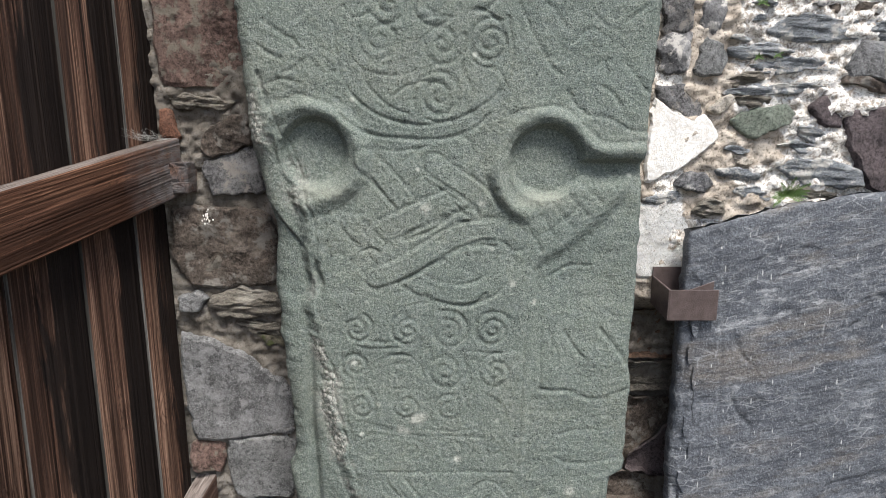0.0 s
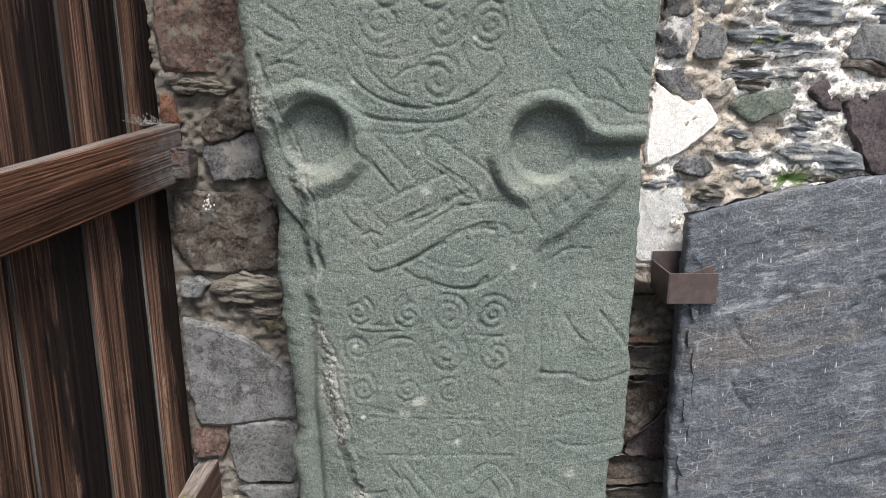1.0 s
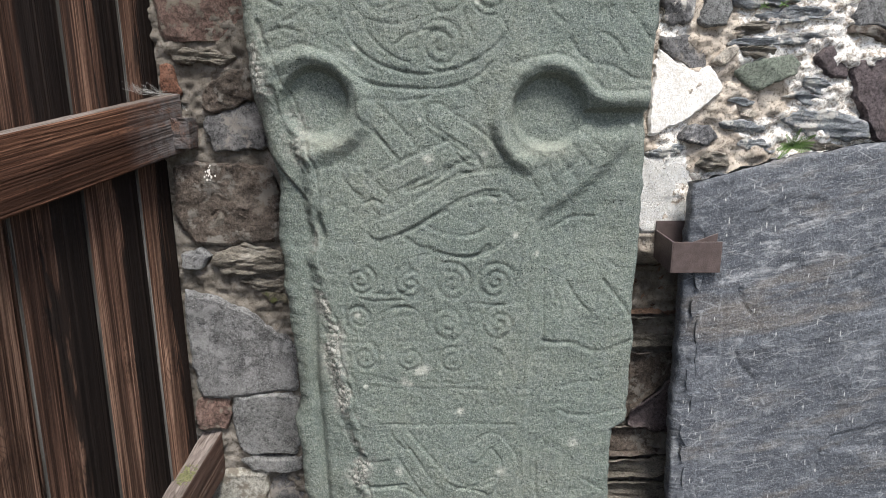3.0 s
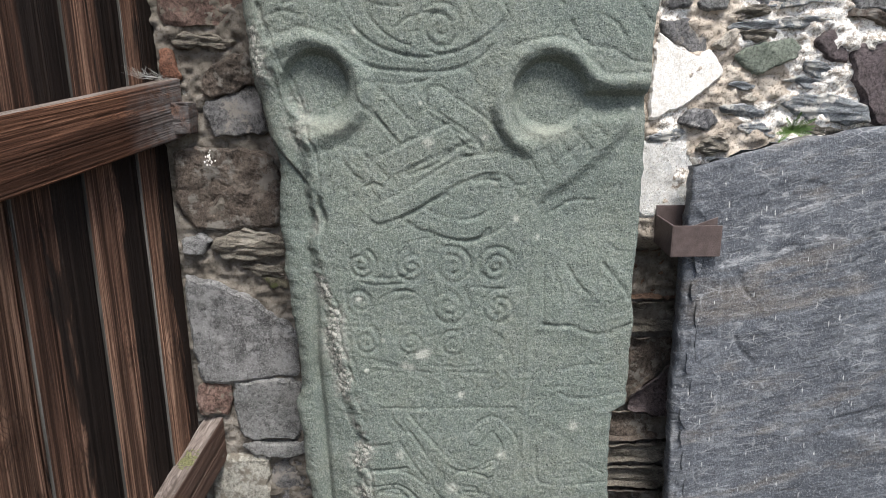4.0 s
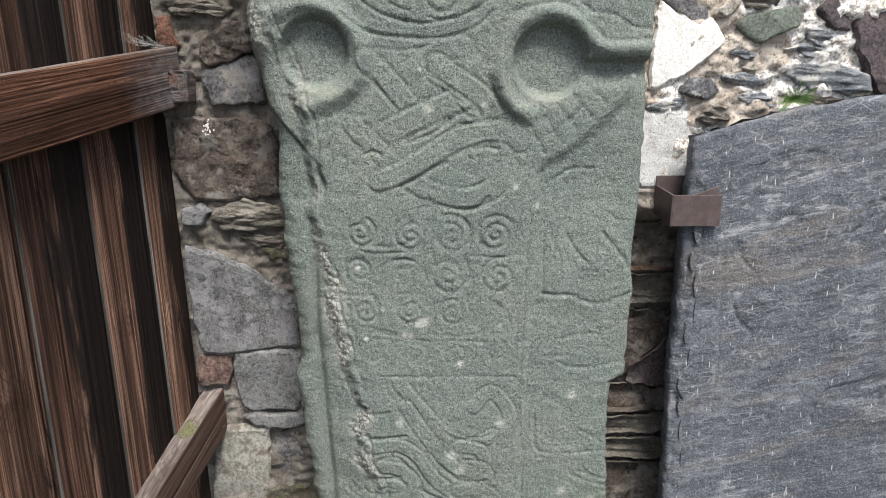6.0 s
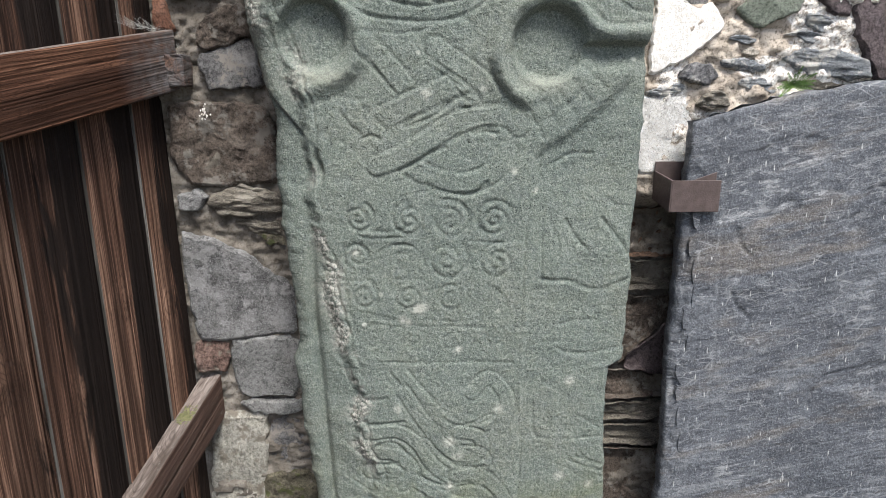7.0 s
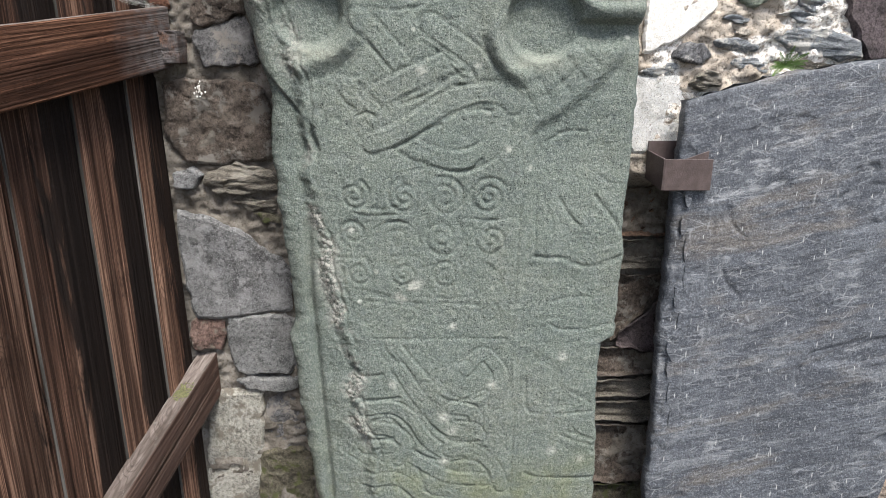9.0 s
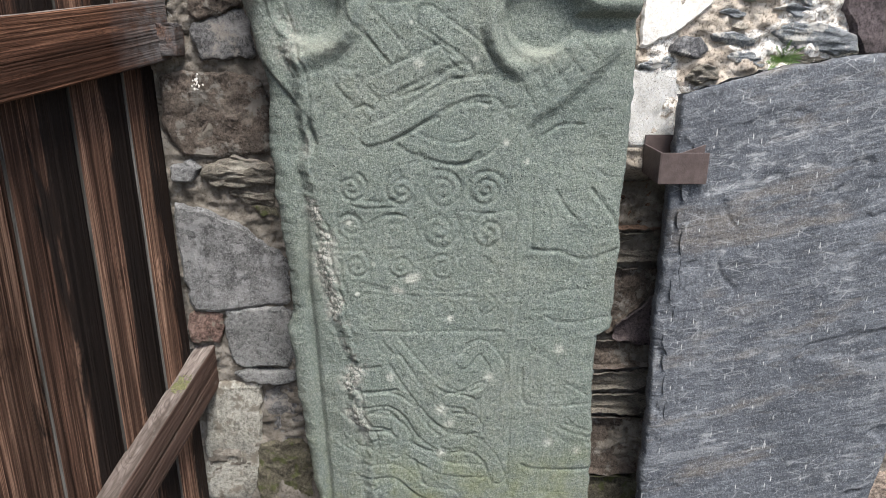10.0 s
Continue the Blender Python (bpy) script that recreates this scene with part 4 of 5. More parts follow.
groove([(0.182, 0.976), (0.206, 0.973), (0.240, 0.972), (0.257, 0.963), (0.279, 0.956), (0.304, 0.957), (0.325, 0.966), (0.348, 0.977)], 4.2, 4.2)
groove([(0.217, 0.840), (0.244, 0.828), (0.298, 0.831), (0.335, 0.840)], 3.4, 2.6)
groove([(0.216, 0.887), (0.264, 0.895), (0.296, 0.892), (0.297, 0.865)], 3.4, 2.4)
groove([(0.287, 1.139), (0.314, 1.118), (0.341, 1.113)], 3.2, 2.0)
groove([(0.200, 1.075), (0.217, 1.032), (0.208, 0.994)], 3.2, 1.8)
groove([(0.171, 0.731), (0.173, 0.675), (0.181, 0.655), (0.209, 0.650), (0.261, 0.650), (0.310, 0.653)], 3.4, 3.0)
groove([(0.173, 0.518), (0.197, 0.507), (0.250, 0.502), (0.316, 0.503)], 3.6, 3.2)
groove([(0.259, 0.700), (0.282, 0.687), (0.306, 0.672)], 3.2, 2.8)
groove([(0.246, 0.602), (0.276, 0.589), (0.317, 0.577)], 2.8, 2.8)
groove([(0.261, 0.610), (0.317, 0.591)], 2.8, 2.6)
groove([(0.219, 0.597), (0.253, 0.579), (0.277, 0.561)], 2.8, 2.2)
groove([(0.305, 0.570), (0.322, 0.561)], 2.8, 2.8)
groove([(0.191, 0.853), (0.241, 0.852)], 3.2, 2.0)
groove([(0.268, 0.622), (0.277, 0.610)], 2.6, 3.0)
groove([(0.141, 0.843), (0.141, 0.749), (0.149, 0.626), (0.145, 0.470)], 3.4, 2.2)
groove([(-0.171, 0.690), (-0.140, 0.683), (-0.081, 0.689)], 3.2, 3.0)
groove([(-0.135, 0.640), (-0.104, 0.644), (-0.082, 0.626)], 3.2, 3.0)
groove([(-0.196, 0.631), (-0.165, 0.606), (-0.135, 0.595), (-0.094, 0.600)], 3.2, 3.0)
groove([(-0.032, 0.652), (-0.015, 0.627), (0.017, 0.596), (0.045, 0.590), (0.080, 0.591)], 3.2, 3.0)
groove([(0.031, 0.638), (0.068, 0.634), (0.089, 0.618), (0.095, 0.593)], 3.2, 3.0)
groove([(-0.003, 0.699), (0.019, 0.683), (0.065, 0.685), (0.090, 0.696)], 3.2, 3.0)
groove([(-0.059, 0.575), (-0.027, 0.557), (-0.001, 0.550)], 3.2, 3.0)
groove([(-0.190, 0.553), (-0.153, 0.531)], 3.2, 3.0)
groove([(0.032, 0.547), (0.069, 0.547), (0.093, 0.529)], 3.2, 3.0)
groove([(-0.044, 0.531), (-0.034, 0.495), (-0.025, 0.475)], 3.2, 3.0)
groove([(-0.150, 0.732), (-0.114, 0.738)], 3.2, 3.0)
groove([(-0.134, 0.904), (-0.080, 0.890), (-0.034, 0.883)], 3.2, 3.0)
groove([(-0.080, 0.486), (-0.049, 0.456)], 3.2, 3.0)
groove([(0.030, 0.884), (0.076, 0.882)], 3.2, 3.0)


def bowl(U, V, u, v, ru, rv, depth):
    """A round sinking, steep above and shelving below."""
    x, y = (U - u) / ru, (V - v) / rv
    d = np.hypot(x, y)
    low = np.clip(0.5 - 0.5 * y / np.maximum(d, 1e-6), 0, 1)
    inner = 0.88 - 0.12 * low ** 2
    return -depth * (1 - smooth(d, inner, 1.08 - 0.02 * low))


def build_slab():
    k = CARVE
    U, V = k.U, k.V
    groove([(-0.326, 1.553), (-0.313, 1.495)], 5, 5)
    for q in np.arange(3.55, 5.2, 0.085):
        w = q + 1.15
        d = (math.cos(w), math.sin(w))
        if 0.16 < -0.019 + 0.4 * d[0] < 0.33 and 1.604 + 0.4 * d[1] < 1.39:
            groove([(-0.019 + x * d[0], 1.604 + x * d[1]) for x in (0.362, 0.39, 0.415)], 4, 3.2)
    groove([(-0.019 + 0.39 * math.cos(w), 1.604 + 0.39 * math.sin(w)) for w in np.linspace(-1.02, -0.6, 9)], 4, 3.0)
    # rolls round the armpits
    k.stroke([(-0.328, 1.436), (-0.313, 1.469), (-0.286, 1.487), (-0.251, 1.495), (-0.217, 1.491), (-0.182, 1.473), (-0.159, 1.446), (-0.151, 1.412), (-0.156, 1.377), (-0.177, 1.351), (-0.208, 1.334), (-0.241, 1.324)], 0.0145, 0.0145)
    k.stroke([(0.148, 1.305), (0.122, 1.321), (0.105, 1.349), (0.098, 1.381), (0.103, 1.415), (0.115, 1.446), (0.137, 1.468), (0.166, 1.478), (0.199, 1.479), (0.224, 1.470), (0.244, 1.450), (0.261, 1.429), (0.281, 1.419), (0.315, 1.417), (0.367, 1.420)], 0.0145, 0.0145)
    k.stroke([(-0.155, 1.482), (-0.132, 1.450), (-0.122, 1.410), (-0.128, 1.365), (-0.152, 1.330), (-0.185, 1.310), (-0.225, 1.302)], 0.008, -0.0018)
    h = k.cut * (0.75 + 0.35 * fractal(U * 14, V * 14, 41, 2))
    h += 0.0028 * fractal(U * 7, V * 7, 51, 3) + 0.0009 * fractal(U * 60, V * 60, 61, 3) + 0.0006 * fractal(U * 260, V * 260, 65, 2)
    r = np.hypot(U + 0.019, V - 1.604)
    under = smooth(U, 0.21, 0.235) * (1 - smooth(V, 1.396, 1.407))
    sunk = -under * (0.002 + 0.017 * smooth(V, 1.345, 1.39))
    sunk = np.minimum(sunk, bowl(U, V, 0.186, 1.398, 0.066, 0.066, 0.021))
    sunk = np.minimum(sunk, bowl(U, V, -0.232, 1.414, 0.061, 0.063, 0.019))
    h += sunk
    h += -0.008 * smooth(r, 0.424, 0.446) * smooth(U, 0.15, 0.19) * smooth(V, 1.02, 1.23) * (V < 1.40)
    # side panel a little lower than the shaft
    h += -0.003 * smooth(U - np.interp(V, [0.4, 1.23], [0.13, 0.175]), -0.004, 0.006) * (1 - smooth(V, 1.15, 1.25))
    # broken margin
    crack = along(CRACK, V) + 0.006 * fractal(V * 30, V * 0 + 1.7, 71, 3)
    off = U - crack
    low = 1 - smooth(off, -0.022, 0.004)
    up = 1 - smooth(V, 1.38, 1.50)
    h += -low * up * (0.013 + 0.010 * smooth(-off, 0.02, 0.09))
    h += -0.012 * np.exp(-((U - np.interp(V, [0.44, 0.68, 0.9, 1.05, 1.2], [-0.229, -0.242, -0.253, -0.250, -0.275])) / 0.008) ** 2) * (1 - smooth(V, 1.0, 1.1))
    rough = np.exp(-((off + 0.003 + 0.007 * fractal(U * 9, V * 13, 99, 4)) / (0.018 - 0.008 * smooth(V, 0.95, 1.1) + 0.014 * smooth(V, 1.27, 1.34))) ** 2) * (1 - 0.5 * smooth(V, 1.08, 1.12) * (1 - smooth(V, 1.27, 1.34))) * (1 - smooth(V, 1.50, 1.56))
    h -= 0.003 * np.exp(-((off - 0.013) / 0.0030) ** 2) * smooth(fractal(V * 12, V * 0 + 9.1, 73, 3), -0.3, 0.3) * (V < 1.5)
    h += rough * (0.0016 * fractal(U * 55 + 3, V * 55, 81, 4) + 0.0015 * fractal(U * 150, V * 150, 88, 2) - 0.001)
    h += -0.016 * np.exp(-((off - 0.006) / 0.006) ** 2) * np.exp(-((V - 1.195) / 0.03) ** 2)
    step = (V - 1.285) + (U + 0.291) * 1.13
    h -= low * (0.008 * (1 - smooth(step, -0.004, 0.004)) * smooth(V, 1.05, 1.2) + 0.004 * np.exp(-(step / 0.005) ** 2))
    # rounded arrises
    el, er = U - k.left, k.right - U
    h += -0.030 * (1 - np.sqrt(1 - (1 - lin(el, 0, 0.028)) ** 2)) - 0.014 * (1 - np.sqrt(1 - (1 - lin(er, 0, 0.012)) ** 2))
    chip = 1.5 * rough * smooth(fractal(U * 24, V * 24, 91, 4), -0.4, 0.2) * (1 - 0.55 * smooth(V, 1.1, 1.3)) * smooth(V, 0.55, 0.62)
    chip += 0.9 * np.exp(-((U - k.left - 0.018) / 0.016) ** 2) * smooth(V, 1.40, 1.44) * (1 - smooth(V, 1.52, 1.57)) * smooth(fractal(U * 26, V * 26, 93, 4), -0.3, 0.3)
    # mask for the painted light: a crescent under each armpit hollow
    lit_lip = np.exp(-(((U + 0.215) / 0.05) ** 2 + ((V - 1.345) / 0.016) ** 2)) + np.exp(-(((U - 0.185) / 0.05) ** 2 + ((V - 1.332) / 0.016) ** 2))
    lichen = np.zeros_like(V)
    for u, v, s in ((0.244, 0.772, 0.008), (0.104, 0.716, 0.007), (0.027, 0.838, 0.006), (0.008, 0.645, 0.010), (0.025, 0.616, 0.008), (-0.094, 0.716, 0.007), (0.128, 1.179, 0.005), (-0.031, 1.316, 0.008), (0.070, 1.326, 0.005), (0.008, 0.548, 0.007), (0.230, 0.568, 0.008), (0.290, 0.548, 0.007), (-0.053, 0.919, 0.008), (-0.080, 0.898, 0.006), (0.168, 1.144, 0.004), (-0.042, 0.923, 0.008), (-0.069, 0.894, 0.006), (-0.166, 1.029, 0.006)):
        lichen += 1.3 * np.exp(-(((U - u) / s) ** 2 + ((V - v) / s) ** 2))
    moss = 1 - smooth(V, 0.44, 0.66)
    Y = 0.987 + 0.062 * V - h
    rows, cols = U.shape
    front = np.stack([U, Y, V], -1)
    # sides turn back to the slab's rear face
    def side(edge, sign):
        strip = []
        for q, d in ((1, 0.02), (1, 0.05), (0.6, 0.095)):
            c = front[:, edge].copy()
            c[:, 0] += sign * 0.004 * fractal(V[:, 0] * 35, V[:, 0] * 0 + d * 90, 95, 3)
            c[:, 1] = np.maximum(c[:, 1] + 0.004, 0.987 + 0.062 * V[:, 0] + d)
            strip.append(c)
        return strip
    ls, rs = side(0, -1), side(-1, 1)
    full = np.concatenate([np.stack(ls[::-1], 1), front, np.stack(rs, 1)], 1)
    me = grid_mesh("cross_slab", full, rows, full.shape[1])
    for name, arr in (("chip", chip), ("lit_lip", lit_lip), ("moss", moss), ("lichen", lichen)):
        pad = np.concatenate([np.zeros((rows, 3)), arr, np.zeros((rows, 3))], 1)
        a = me.attributes.new(name, "FLOAT", "POINT")
        a.data.foreach_set("value", np.clip(pad, 0, 1).ravel().astype(np.float32))
    bm = bmesh.new()
    bm.from_mesh(me)
    bmesh.ops.holes_fill(bm, edges=[e for e in bm.edges if e.is_boundary], sides=0)
    bmesh.ops.recalc_face_normals(bm, faces=bm.faces)
    tagged(part("carved_cross_stone", bm, SLABSTONE), "grey-green stone slab carved with ringed cross, spirals and interlace", "carved stone")


build_slab()

# ---- slate slab ----
def build_slate():
    zs = np.concatenate([np.linspace(0, 0.36, 14), np.arange(0.37, 1.3605, 0.0042)])
    s = np.linspace(0, 1, 150)
    top_x = lambda x: np.interp(x, [0.45, 0.476, 0.53, 0.664, 0.84, 1.2], [1.235, 1.262, 1.281, 1.317, 1.341, 1.365])
    q = np.linspace(0, 1, len(zs)) ** 1.0
    rows, cols = len(zs), len(s)
    base_l = lambda z: np.interp(z, [0, 0.396, 0.482, 0.589, 0.723, 0.892, 1.031, 1.144, 1.262], [0.44, 0.453, 0.455, 0.460, 0.461, 0.464, 0.468, 0.471, 0.478])
    base_r = lambda z: np.interp(z, [0, 0.398, 0.5, 1.36], [0.88, 0.961, 0.983, 1.17])
    Zn = np.repeat((zs / zs[-1])[:, None], cols, 1)
    X = base_l(Zn * 1.3) + (base_r(Zn * 1.3) - base_l(Zn * 1.3)) * s[None, :]
    Z = Zn * (top_x(X) + 0.003 * fractal(X * 40, X * 0 + 2, 14, 3))
    el, er = s[None, :] * 0.6, (1 - s[None, :]) * 0.6
    X = X + 0.002 * fractal(Z * 30, Z * 0 + 5, 24, 4) * np.exp(-el / 0.02)
    flake = smooth(fractal(X * 20 + 9, Z * 9, 34, 3), 0.1, 0.22) * np.exp(-(el / 0.035) ** 2)
    h = 0.002 * fractal(X * 5, Z * 7, 44, 3) + 0.0008 * fractal(X * 30 + Z * 8, Z * 120 - X * 30, 54, 3) - 0.005 * flake
    h -= 0.006 * smooth(fractal(X * 6 + 3, Z * 14 - X * 3, 64, 3), 0.5, 0.56) * np.exp(-er / 0.4)
    for cx, cz, rad, a0, a1 in ((0.64, 1.06, 0.064, 3.1, 4.3), (0.66, 0.955, 0.09, 3.1, 4.2), (0.80, 0.70, 0.05, 2.6, 3.6)):
        d = np.abs(np.hypot(X - cx, Z - cz) - rad)
        an = np.arctan2(Z - cz, X - cx) % (2 * math.pi)
        h -= 0.0045 * np.exp(-(d / 0.0032) ** 2) * (an > a0) * (an < a1)
    h -= 0.0026 * np.exp(-((X - 0.547 - 0.002 * np.sin(Z * 9)) / 0.0022) ** 2) * (Z > 0.7)
    h -= 0.0016 * np.exp(-((X - 0.512 - 0.003 * np.sin(Z * 5)) / 0.0018) ** 2) * (Z > 0.45) * (Z < 1.02)
    ragged = 0.022 + 0.016 * fractal(Z * 16, Z * 0 + 6.1, 84, 4)
    h -= 0.0035 * (1 - smooth(el - ragged, -0.002, 0.002)) * smooth(Z, 0.5, 0.56) * (1 - smooth(Z, 1.0, 1.05))
    ragged = 0.009 + 0.010 * fractal(Z * 24, Z * 0 + 2.3, 86, 4)
    h -= 0.003 * (1 - smooth(el - ragged, -0.0015, 0.0015))
    h -= 0.003 * (1 - np.sqrt(1 - (1 - lin(el, 0, 0.004)) ** 2)) + 0.008 * np.exp(-(top_x(X) - Z) / 0.004)
    Y = 1.045 + 0.074 * Z - 0.018 * X - h
    front = np.stack([X, Y, Z], -1)
    def side(edge, sign):
        out = []
        for d in (0.008, 0.018, 0.028):
            c = front[:, edge].copy()
            c[:, 0] += sign * 0.0012 * fractal(c[:, 2] * 60, c[:, 2] * 0 + d * 400, 74, 2)
            c[:, 1] += d
            out.append(c)
        return out
    full = np.concatenate([np.stack(side(0, -1)[::-1], 1), front, np.stack(side(-1, 1), 1)], 1)
    me = grid_mesh("slate_slab", full, rows, full.shape[1])
    bm = bmesh.new()
    bm.from_mesh(me)
    bmesh.ops.holes_fill(bm, edges=[e for e in bm.edges if e.is_boundary], sides=0)
    bmesh.ops.recalc_face_normals(bm, faces=bm.faces)
    panel = thing("leaning_slate", (0.7, 1.05, 0), "large scratched blue-grey slate slab propped on the rubble wall", "slate")
    part("panel", bm, SLATE, panel)
    rng = random.Random(21)
    for i in range(12):
        z = 0.56 + 0.052 * i + rng.uniform(-0.012, 0.012)
        x = float(base_l(z)) + rng.uniform(0.020, 0.038)
        w, t = rng.uniform(0.003, 0.008), rng.uniform(0.014, 0.032)
        rim = []
        for k in range(12):
            an = 2 * math.pi * k / 12
            q = 1 + 0.6 * noise.noise((math.cos(an) * 2.2, math.sin(an) * 2.2, i * 3.1))
            rim.append((x + w * q * math.cos(an), z + t * q * math.sin(an)))
        bm = bmesh.new()
        low = [bm.verts.new((a, 1.051 + 0.074 * b - 0.018 * a, b)) for a, b in rim]
        high = [bm.verts.new((x + (a - x) * 0.9, 1.0436 + 0.074 * b - 0.018 * a, z + (b - z) * 0.95)) for a, b in rim]
        for k in range(12):
            bm.faces.new((low[k], low[(k + 1) % 12], high[(k + 1) % 12], high[k]))
        bm.faces.new(high)
        bm.faces.new(low[::-1])
        bmesh.ops.recalc_face_normals(bm, faces=bm.faces)
        part("flake", bm, SLATE, panel, shade=False)


build_slate()

# ---- steel clip that holds the slate ----
def build_clip():
    clip = thing("slate_bracket", (0.44, 1.19, 1.12), "brown painted steel bracket bolted to the wall, holding the slate", "bracket")
    t = 0.004
    bm = bmesh.new()
    prism(bm, (0.436, 1.106, 1.0935), (0.530, 1.106 + t, 1.1545), 0.0012)
    part("front_plate", bm, BROWN_METAL, clip, shade=False)
    bm = bmesh.new()
    box(bm, [(0.434, 1.107, 1.093), (0.434 + t, 1.107, 1.093), (0.430 + t, 1.194, 1.105), (0.430, 1.194, 1.105), (0.434, 1.107, 1.155), (0.434 + t, 1.107, 1.155), (0.430 + t, 1.194, 1.163), (0.430, 1.194, 1.163)], 0.0012)
    side = part("side_plate", bm, BROWN_METAL, clip, shade=False)
    bm = bmesh.new()
    prism(bm, (0.430, 1.188, 1.105), (0.50, 1.188 + t, 1.182), 0.0012)
    part("wall_plate", bm, BROWN_METAL, clip, shade=False)
    bm = bmesh.new()
    box(bm, [(0.478, 1.111, 1.11), (0.522, 1.113, 1.11), (0.522, 1.116, 1.11), (0.478, 1.114, 1.11), (0.474, 1.111, 1.153), (0.523, 1.113, 1.170), (0.523, 1.116, 1.170), (0.474, 1.114, 1.153)], 0.001)
    part("bent_tab", bm, BROWN_METAL, clip, shade=False)
    bm = bmesh.new()
    m = Matrix.Translation((0.4295, 1.165, 1.138)) @ Matrix.Rotation(radians(90), 4, "Y")
    bmesh.ops.create_cone(bm, cap_ends=True, segments=20, radius1=0.008, radius2=0.006, depth=0.008, matrix=m)
    bmesh.ops.bevel(bm, geom=bm.edges[:], offset=0.001, segments=2, affect="EDGES")
    part("bolt_head", bm, BROWN_METAL, side, "round bolt head")


build_clip()

# ---- plank gate ----
G0, GA, GB, GC = Vector((-0.563, 1.207, 1.0)), Vector((-0.236, -0.972, 0)), Vector((-0.039, 0.071, 1)), Vector((0.970, -0.2356, 0.0546))


def gate(a, b, c):
    """A point of the gate: a out from the wall edge, b up from 1 m, c proud of the boards."""
    return G0 + a * GA + b * GB + c * GC


def board(parent, a0, a1, seed):
    """A feather-edged board: thick at a1, thin at a0, slightly cupped and uneven."""
    rng = random.Random(seed)
    n = 60
    bm = bmesh.new()
    prof = [(a0, -0.012), (a0 + 0.001, 0.000), (a0 + 0.004, 0.003), ((a0 + a1) / 2, 0.006), (a1 - 0.0015, 0.0072), (a1 - 0.0005, 0.0062), (a1, -0.010)]
    rows = []
    for i in range(n + 1):
        b = -0.97 + i / n * 2.17
        w = 0.0012 * noise.noise((b * 4, seed, 0)) + 0.0006 * noise.noise((b * 18, seed, 3))
        rows.append([bm.verts.new(gate(a + w, b, c + w * 1.2)) for a, c in prof])
    for r, q in zip(rows, rows[1:]):
        for j in range(len(prof)):
            k = (j + 1) % len(prof)
            f = bm.faces.new((r[j], r[k], q[k], q[j]))
            f.material_index = 1 if j in (0, 1, 4, 5) else 0
            f.smooth = j in (2, 3)
    bm.faces.new(rows[0])
    bm.faces.new(rows[-1])
    bmesh.ops.recalc_face_normals(bm, faces=bm.faces)
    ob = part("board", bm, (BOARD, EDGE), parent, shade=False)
    a = ob.data.attributes.new("across", "FLOAT", "POINT")
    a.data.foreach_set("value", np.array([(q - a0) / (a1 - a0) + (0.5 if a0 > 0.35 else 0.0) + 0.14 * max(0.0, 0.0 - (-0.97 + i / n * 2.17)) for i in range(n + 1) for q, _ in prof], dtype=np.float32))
    return ob


def bar(parent, name, a0, a1, top, slope, height, c0, c1, material, upper, label):
    """A squared timber across the boards with worn arrises; upper: the weathered upper face."""
    n, m = 50, 5
    bm = bmesh.new()
    rows = []
    for i in range(n + 1):
        a = a0 + (a1 - a0) * i / n
        t = top + slope * a
        e = 0.003
        prof = [(t, c0), (t, c1 - e), (t - e * 0.4, c1 - e * 0.4), (t - e, c1), (t - height + e, c1), (t - height + e * 0.4, c1 - e * 0.4), (t - height, c1 - e), (t - height, c0)]
        w = 0.0015 * noise.noise((a * 9, top, 1)) + 0.0008 * noise.noise((a * 40, top, 5))
        rows.append([bm.verts.new(gate(a, b + w * (1 + 0.5 * math.sin(j * 2.1)), c + w)) for j, (b, c) in enumerate(prof)])
    for r, q in zip(rows, rows[1:]):
        for j in range(8):
            k = (j + 1) % 8
            f = bm.faces.new((r[j], r[k], q[k], q[j]))
            f.material_index = 1 if j in (0, 1) else 0
    bm.faces.new(rows[0])
    bm.faces.new(rows[-1])
    bmesh.ops.recalc_face_normals(bm, faces=bm.faces)
    return part(name, bm, (material, upper), parent, label, shade=False)


def build_gate():
    g = thing("plank_gate", gate(0.3, -0.97, 0), "dark-stained timber plank gate standing open beside the wall", "gate")
    cuts = [0.0, 0.092, 0.224, 0.364, 0.500, 0.636, 0.772, 0.908]
    for i, (a0, a1) in enumerate(zip(cuts, cuts[1:])):
        board(g, a0 + 0.0015, a1 + 0.004, 7 * i + 3)
    bar(g, "rail", 0.002, 0.92, 0.440, -0.185, 0.116, 0.004, 0.048, RAIL, RAILTOP, "brown rail with a weathered grey top")
    bar(g, "brace", -0.02, 0.92, -0.30, -0.43, 0.10, 0.004, 0.048, BRACE, RAILTOP, "worn sloping brace")
    rng = random.Random(17)
    bm = bmesh.new()
    for _ in range(150):
        a, c = rng.gauss(0.082, 0.009), rng.uniform(0.012, 0.044)
        m = Matrix.Translation(gate(a, -0.30 - 0.43 * a, c)) @ Matrix.Diagonal((1, 1, 0.3, 1))
        bmesh.ops.create_icosphere(bm, subdivisions=1, radius=rng.uniform(0.0015, 0.004), matrix=m)
    part("moss_patch", bm, MOSS, g, "yellow-green moss cushion")


build_gate()


# ---- small things ----
def build_block():
    bm = bmesh.new()
    prism(bm, (-0.550, 1.186, 1.332), (-0.506, 1.235, 1.393), 0.003)
    tagged(part("gate_stop", bm, RAIL, shade=False), "small dark weathered wooden block fixed to the wall by the gate", "wooden block")


build_block()


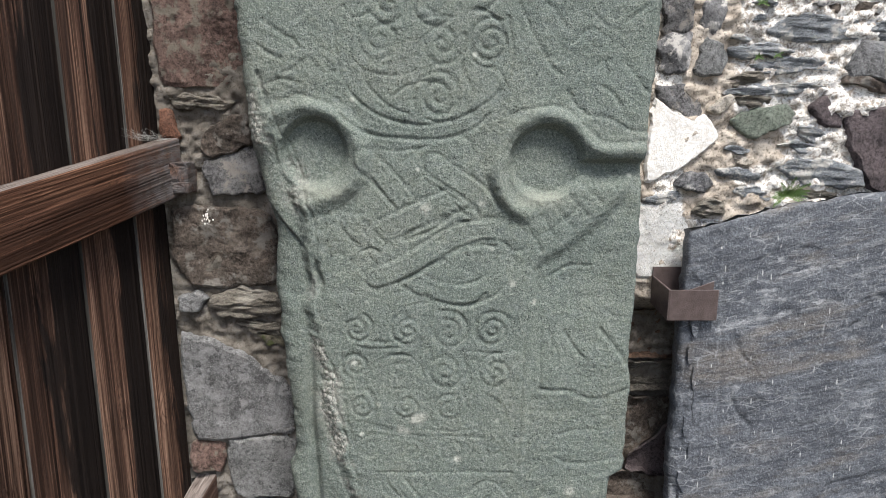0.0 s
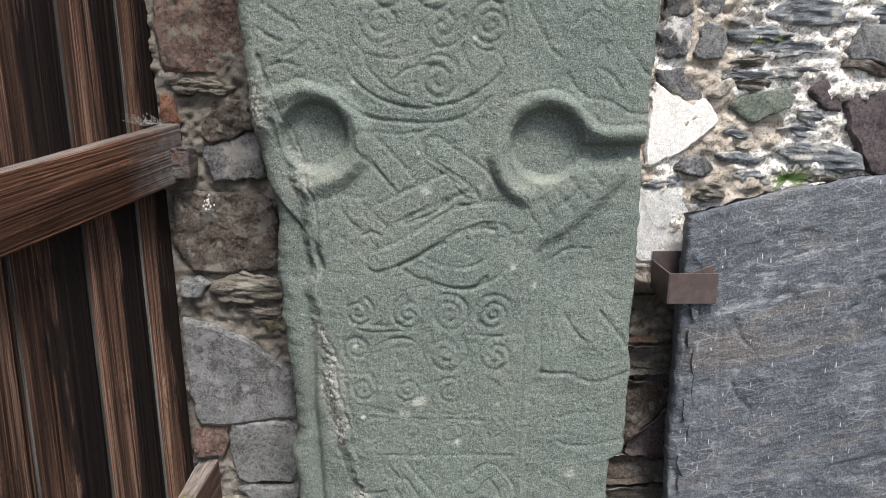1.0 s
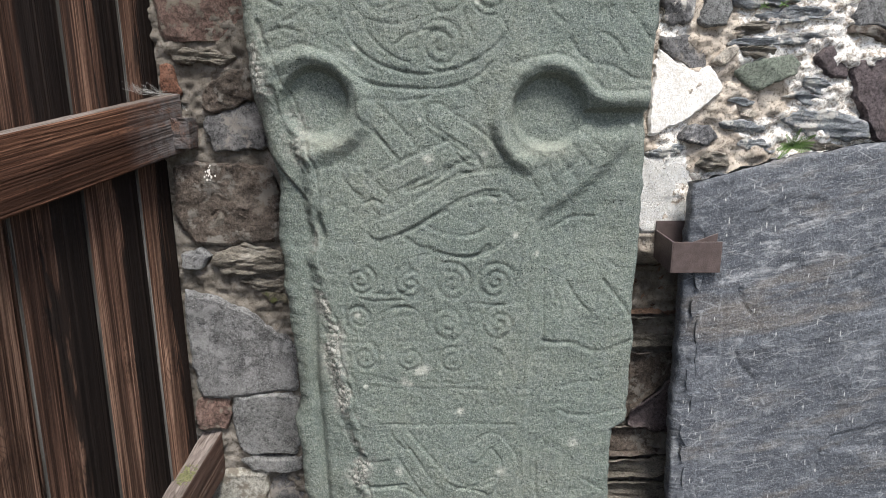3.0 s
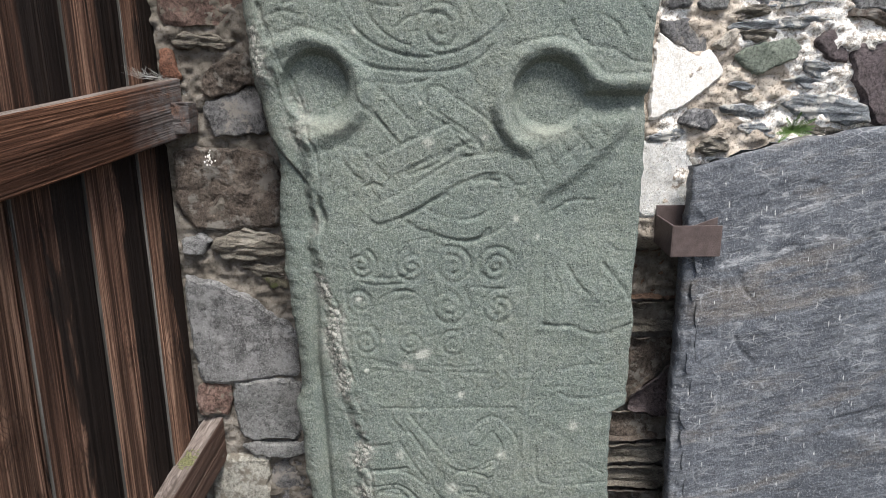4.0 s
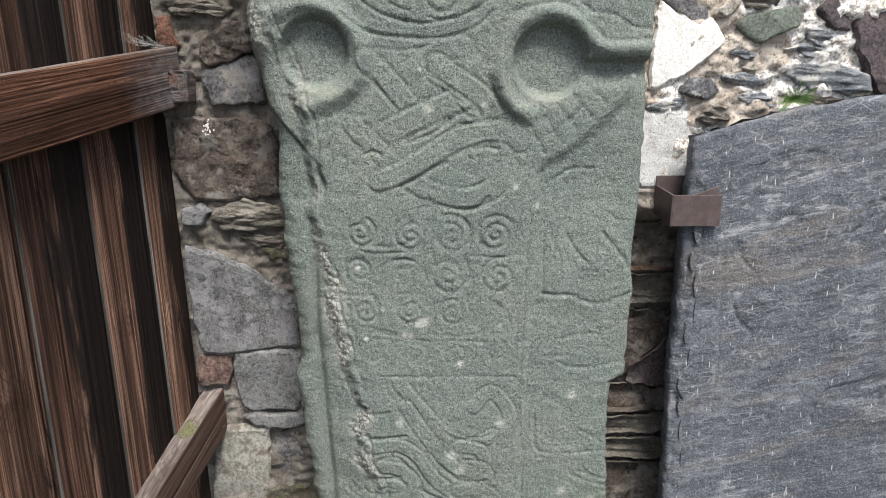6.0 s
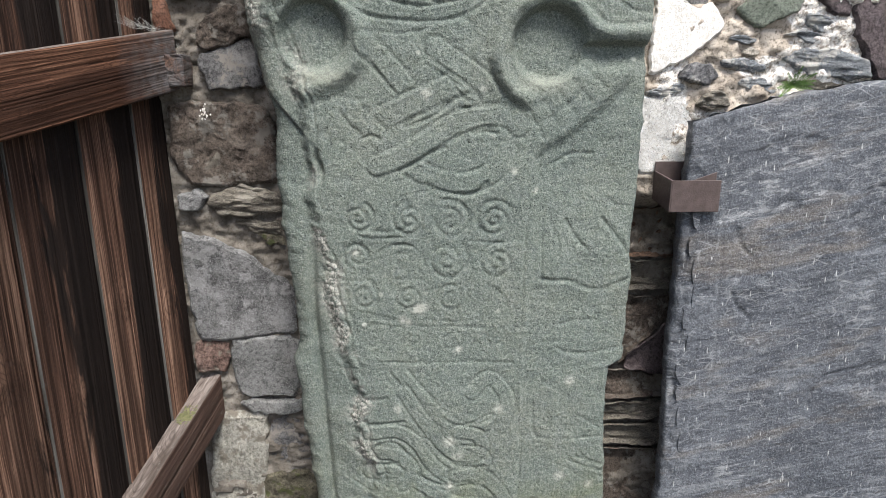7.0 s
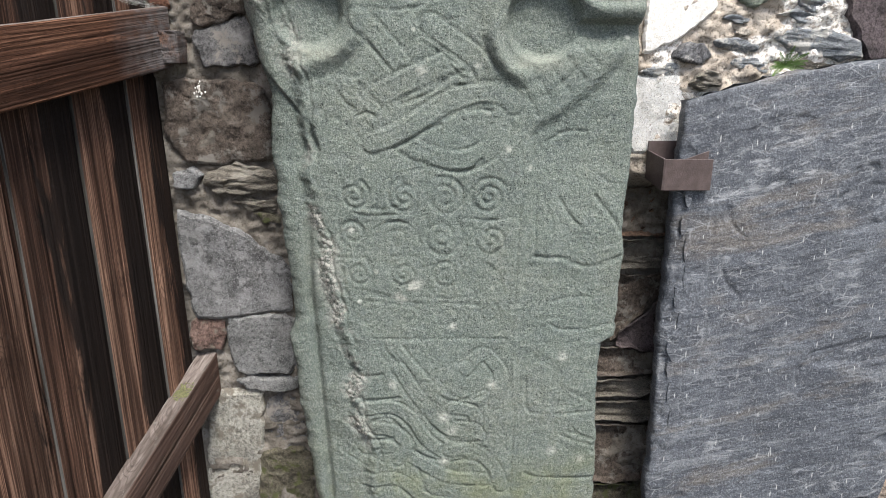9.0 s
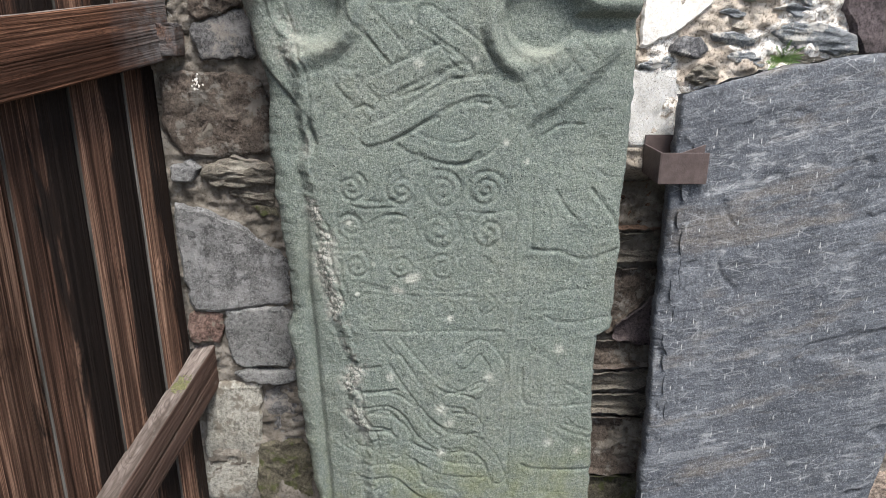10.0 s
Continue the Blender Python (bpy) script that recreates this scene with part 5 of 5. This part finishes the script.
def build_cobweb():
    rng = random.Random(3)
    cu = bpy.data.curves.new("cobweb", "CURVE")
    cu.dimensions, cu.bevel_depth, cu.bevel_resolution = "3D", 0.00012, 1
    spots = []
    for _ in range(30):
        a = gate(rng.uniform(0.0, 0.10), rng.uniform(0.435, 0.445), rng.uniform(0.02, 0.046))
        b = gate(rng.uniform(0.03, 0.12), rng.uniform(0.44, 0.46), rng.uniform(0.006, 0.02))
        spots.append((a, b))
    for _ in range(44):
        a = gate(rng.uniform(-0.035, 0.004), rng.uniform(0.38, 0.43), rng.uniform(0.035, 0.05))
        spots.append((a, a + Vector((rng.uniform(-0.02, 0.03), rng.uniform(-0.01, 0.02), rng.uniform(-0.045, 0.01)))))
    for a, b in spots:
        s = cu.splines.new("POLY")
        s.points.add(4)
        for i, p in enumerate(s.points):
            q = a.lerp(b, i / 4) + Vector((0, 0, -0.006 * math.sin(math.pi * i / 4)))
            p.co = (*q, 1)
    cu.materials.append(WEB)
    ob = new("cobweb_curve", cu)
    me = bpy.data.meshes.new_from_object(ob.evaluated_get(bpy.context.evaluated_depsgraph_get()))
    bpy.data.objects.remove(ob)
    tagged(part("cobweb", me, WEB), "dusty torn cobweb between the rail end and the wall", "cobweb")


build_cobweb()


def frond(bm, root, way, length, droop, leaflets, width):
    """An arching stalk with pairs of small pointed leaflets."""
    side = way.cross(Vector((0.1, -1, 0.25))).normalized()
    at = lambda f: root + way * length * f + Vector((0, -0.25, -0.6)) * length * droop * f * f
    for k in range(leaflets):
        f, g = k / leaflets, (k + 1) / leaflets
        p, q = at(f), at(g)
        stem = side * 0.0005
        bm.faces.new([bm.verts.new(v) for v in (p - stem, p + stem, q + stem, q - stem)])
        reach = width * math.sin(math.pi * min(1, 0.25 + 0.75 * f)) + 0.0012
        for sign in (-1, 1):
            tip = p + side * sign * reach + (q - p) * 1.1 + Vector((0, -0.001, -0.0012))
            mid = p + side * sign * reach * 0.5
            bm.faces.new([bm.verts.new(v) for v in (p, mid - (q - p) * 0.25, tip, mid + (q - p) * 0.75)])
    bmesh.ops.solidify(bm, geom=bm.faces[:], thickness=0.0003)


def build_plant(name, x, z, count, length, seed, label):
    rng = random.Random(seed)
    root = Vector(on_wall(x, z, 0.012))
    plant = thing(name, root, label, "plant")
    for i in range(count):
        an = radians(-25 + 230 * i / (count - 1) + rng.uniform(-8, 8))
        way = Vector((math.cos(an), -0.35, math.sin(an) * 0.8)).normalized()
        bm = bmesh.new()
        frond(bm, root, way, length * rng.uniform(0.7, 1.1), rng.uniform(0.15, 0.5), 13, length * 0.085)
        part("frond", bm, LEAF, plant, shade=False)


build_plant("wall_fern", 0.688, 1.330, 13, 0.046, 8, "small bright green fern rooted in a wall joint above the slate")
build_plant("wall_weed", 0.611, 1.596, 5, 0.013, 9, "tiny green weed in a limed wall joint")
build_plant("wall_weed", 0.647, 1.599, 4, 0.012, 10, "tiny green weed in a limed wall joint")
build_plant("wall_weed", 0.611, 1.696, 5, 0.014, 12, "tiny green weed in a limed wall joint")
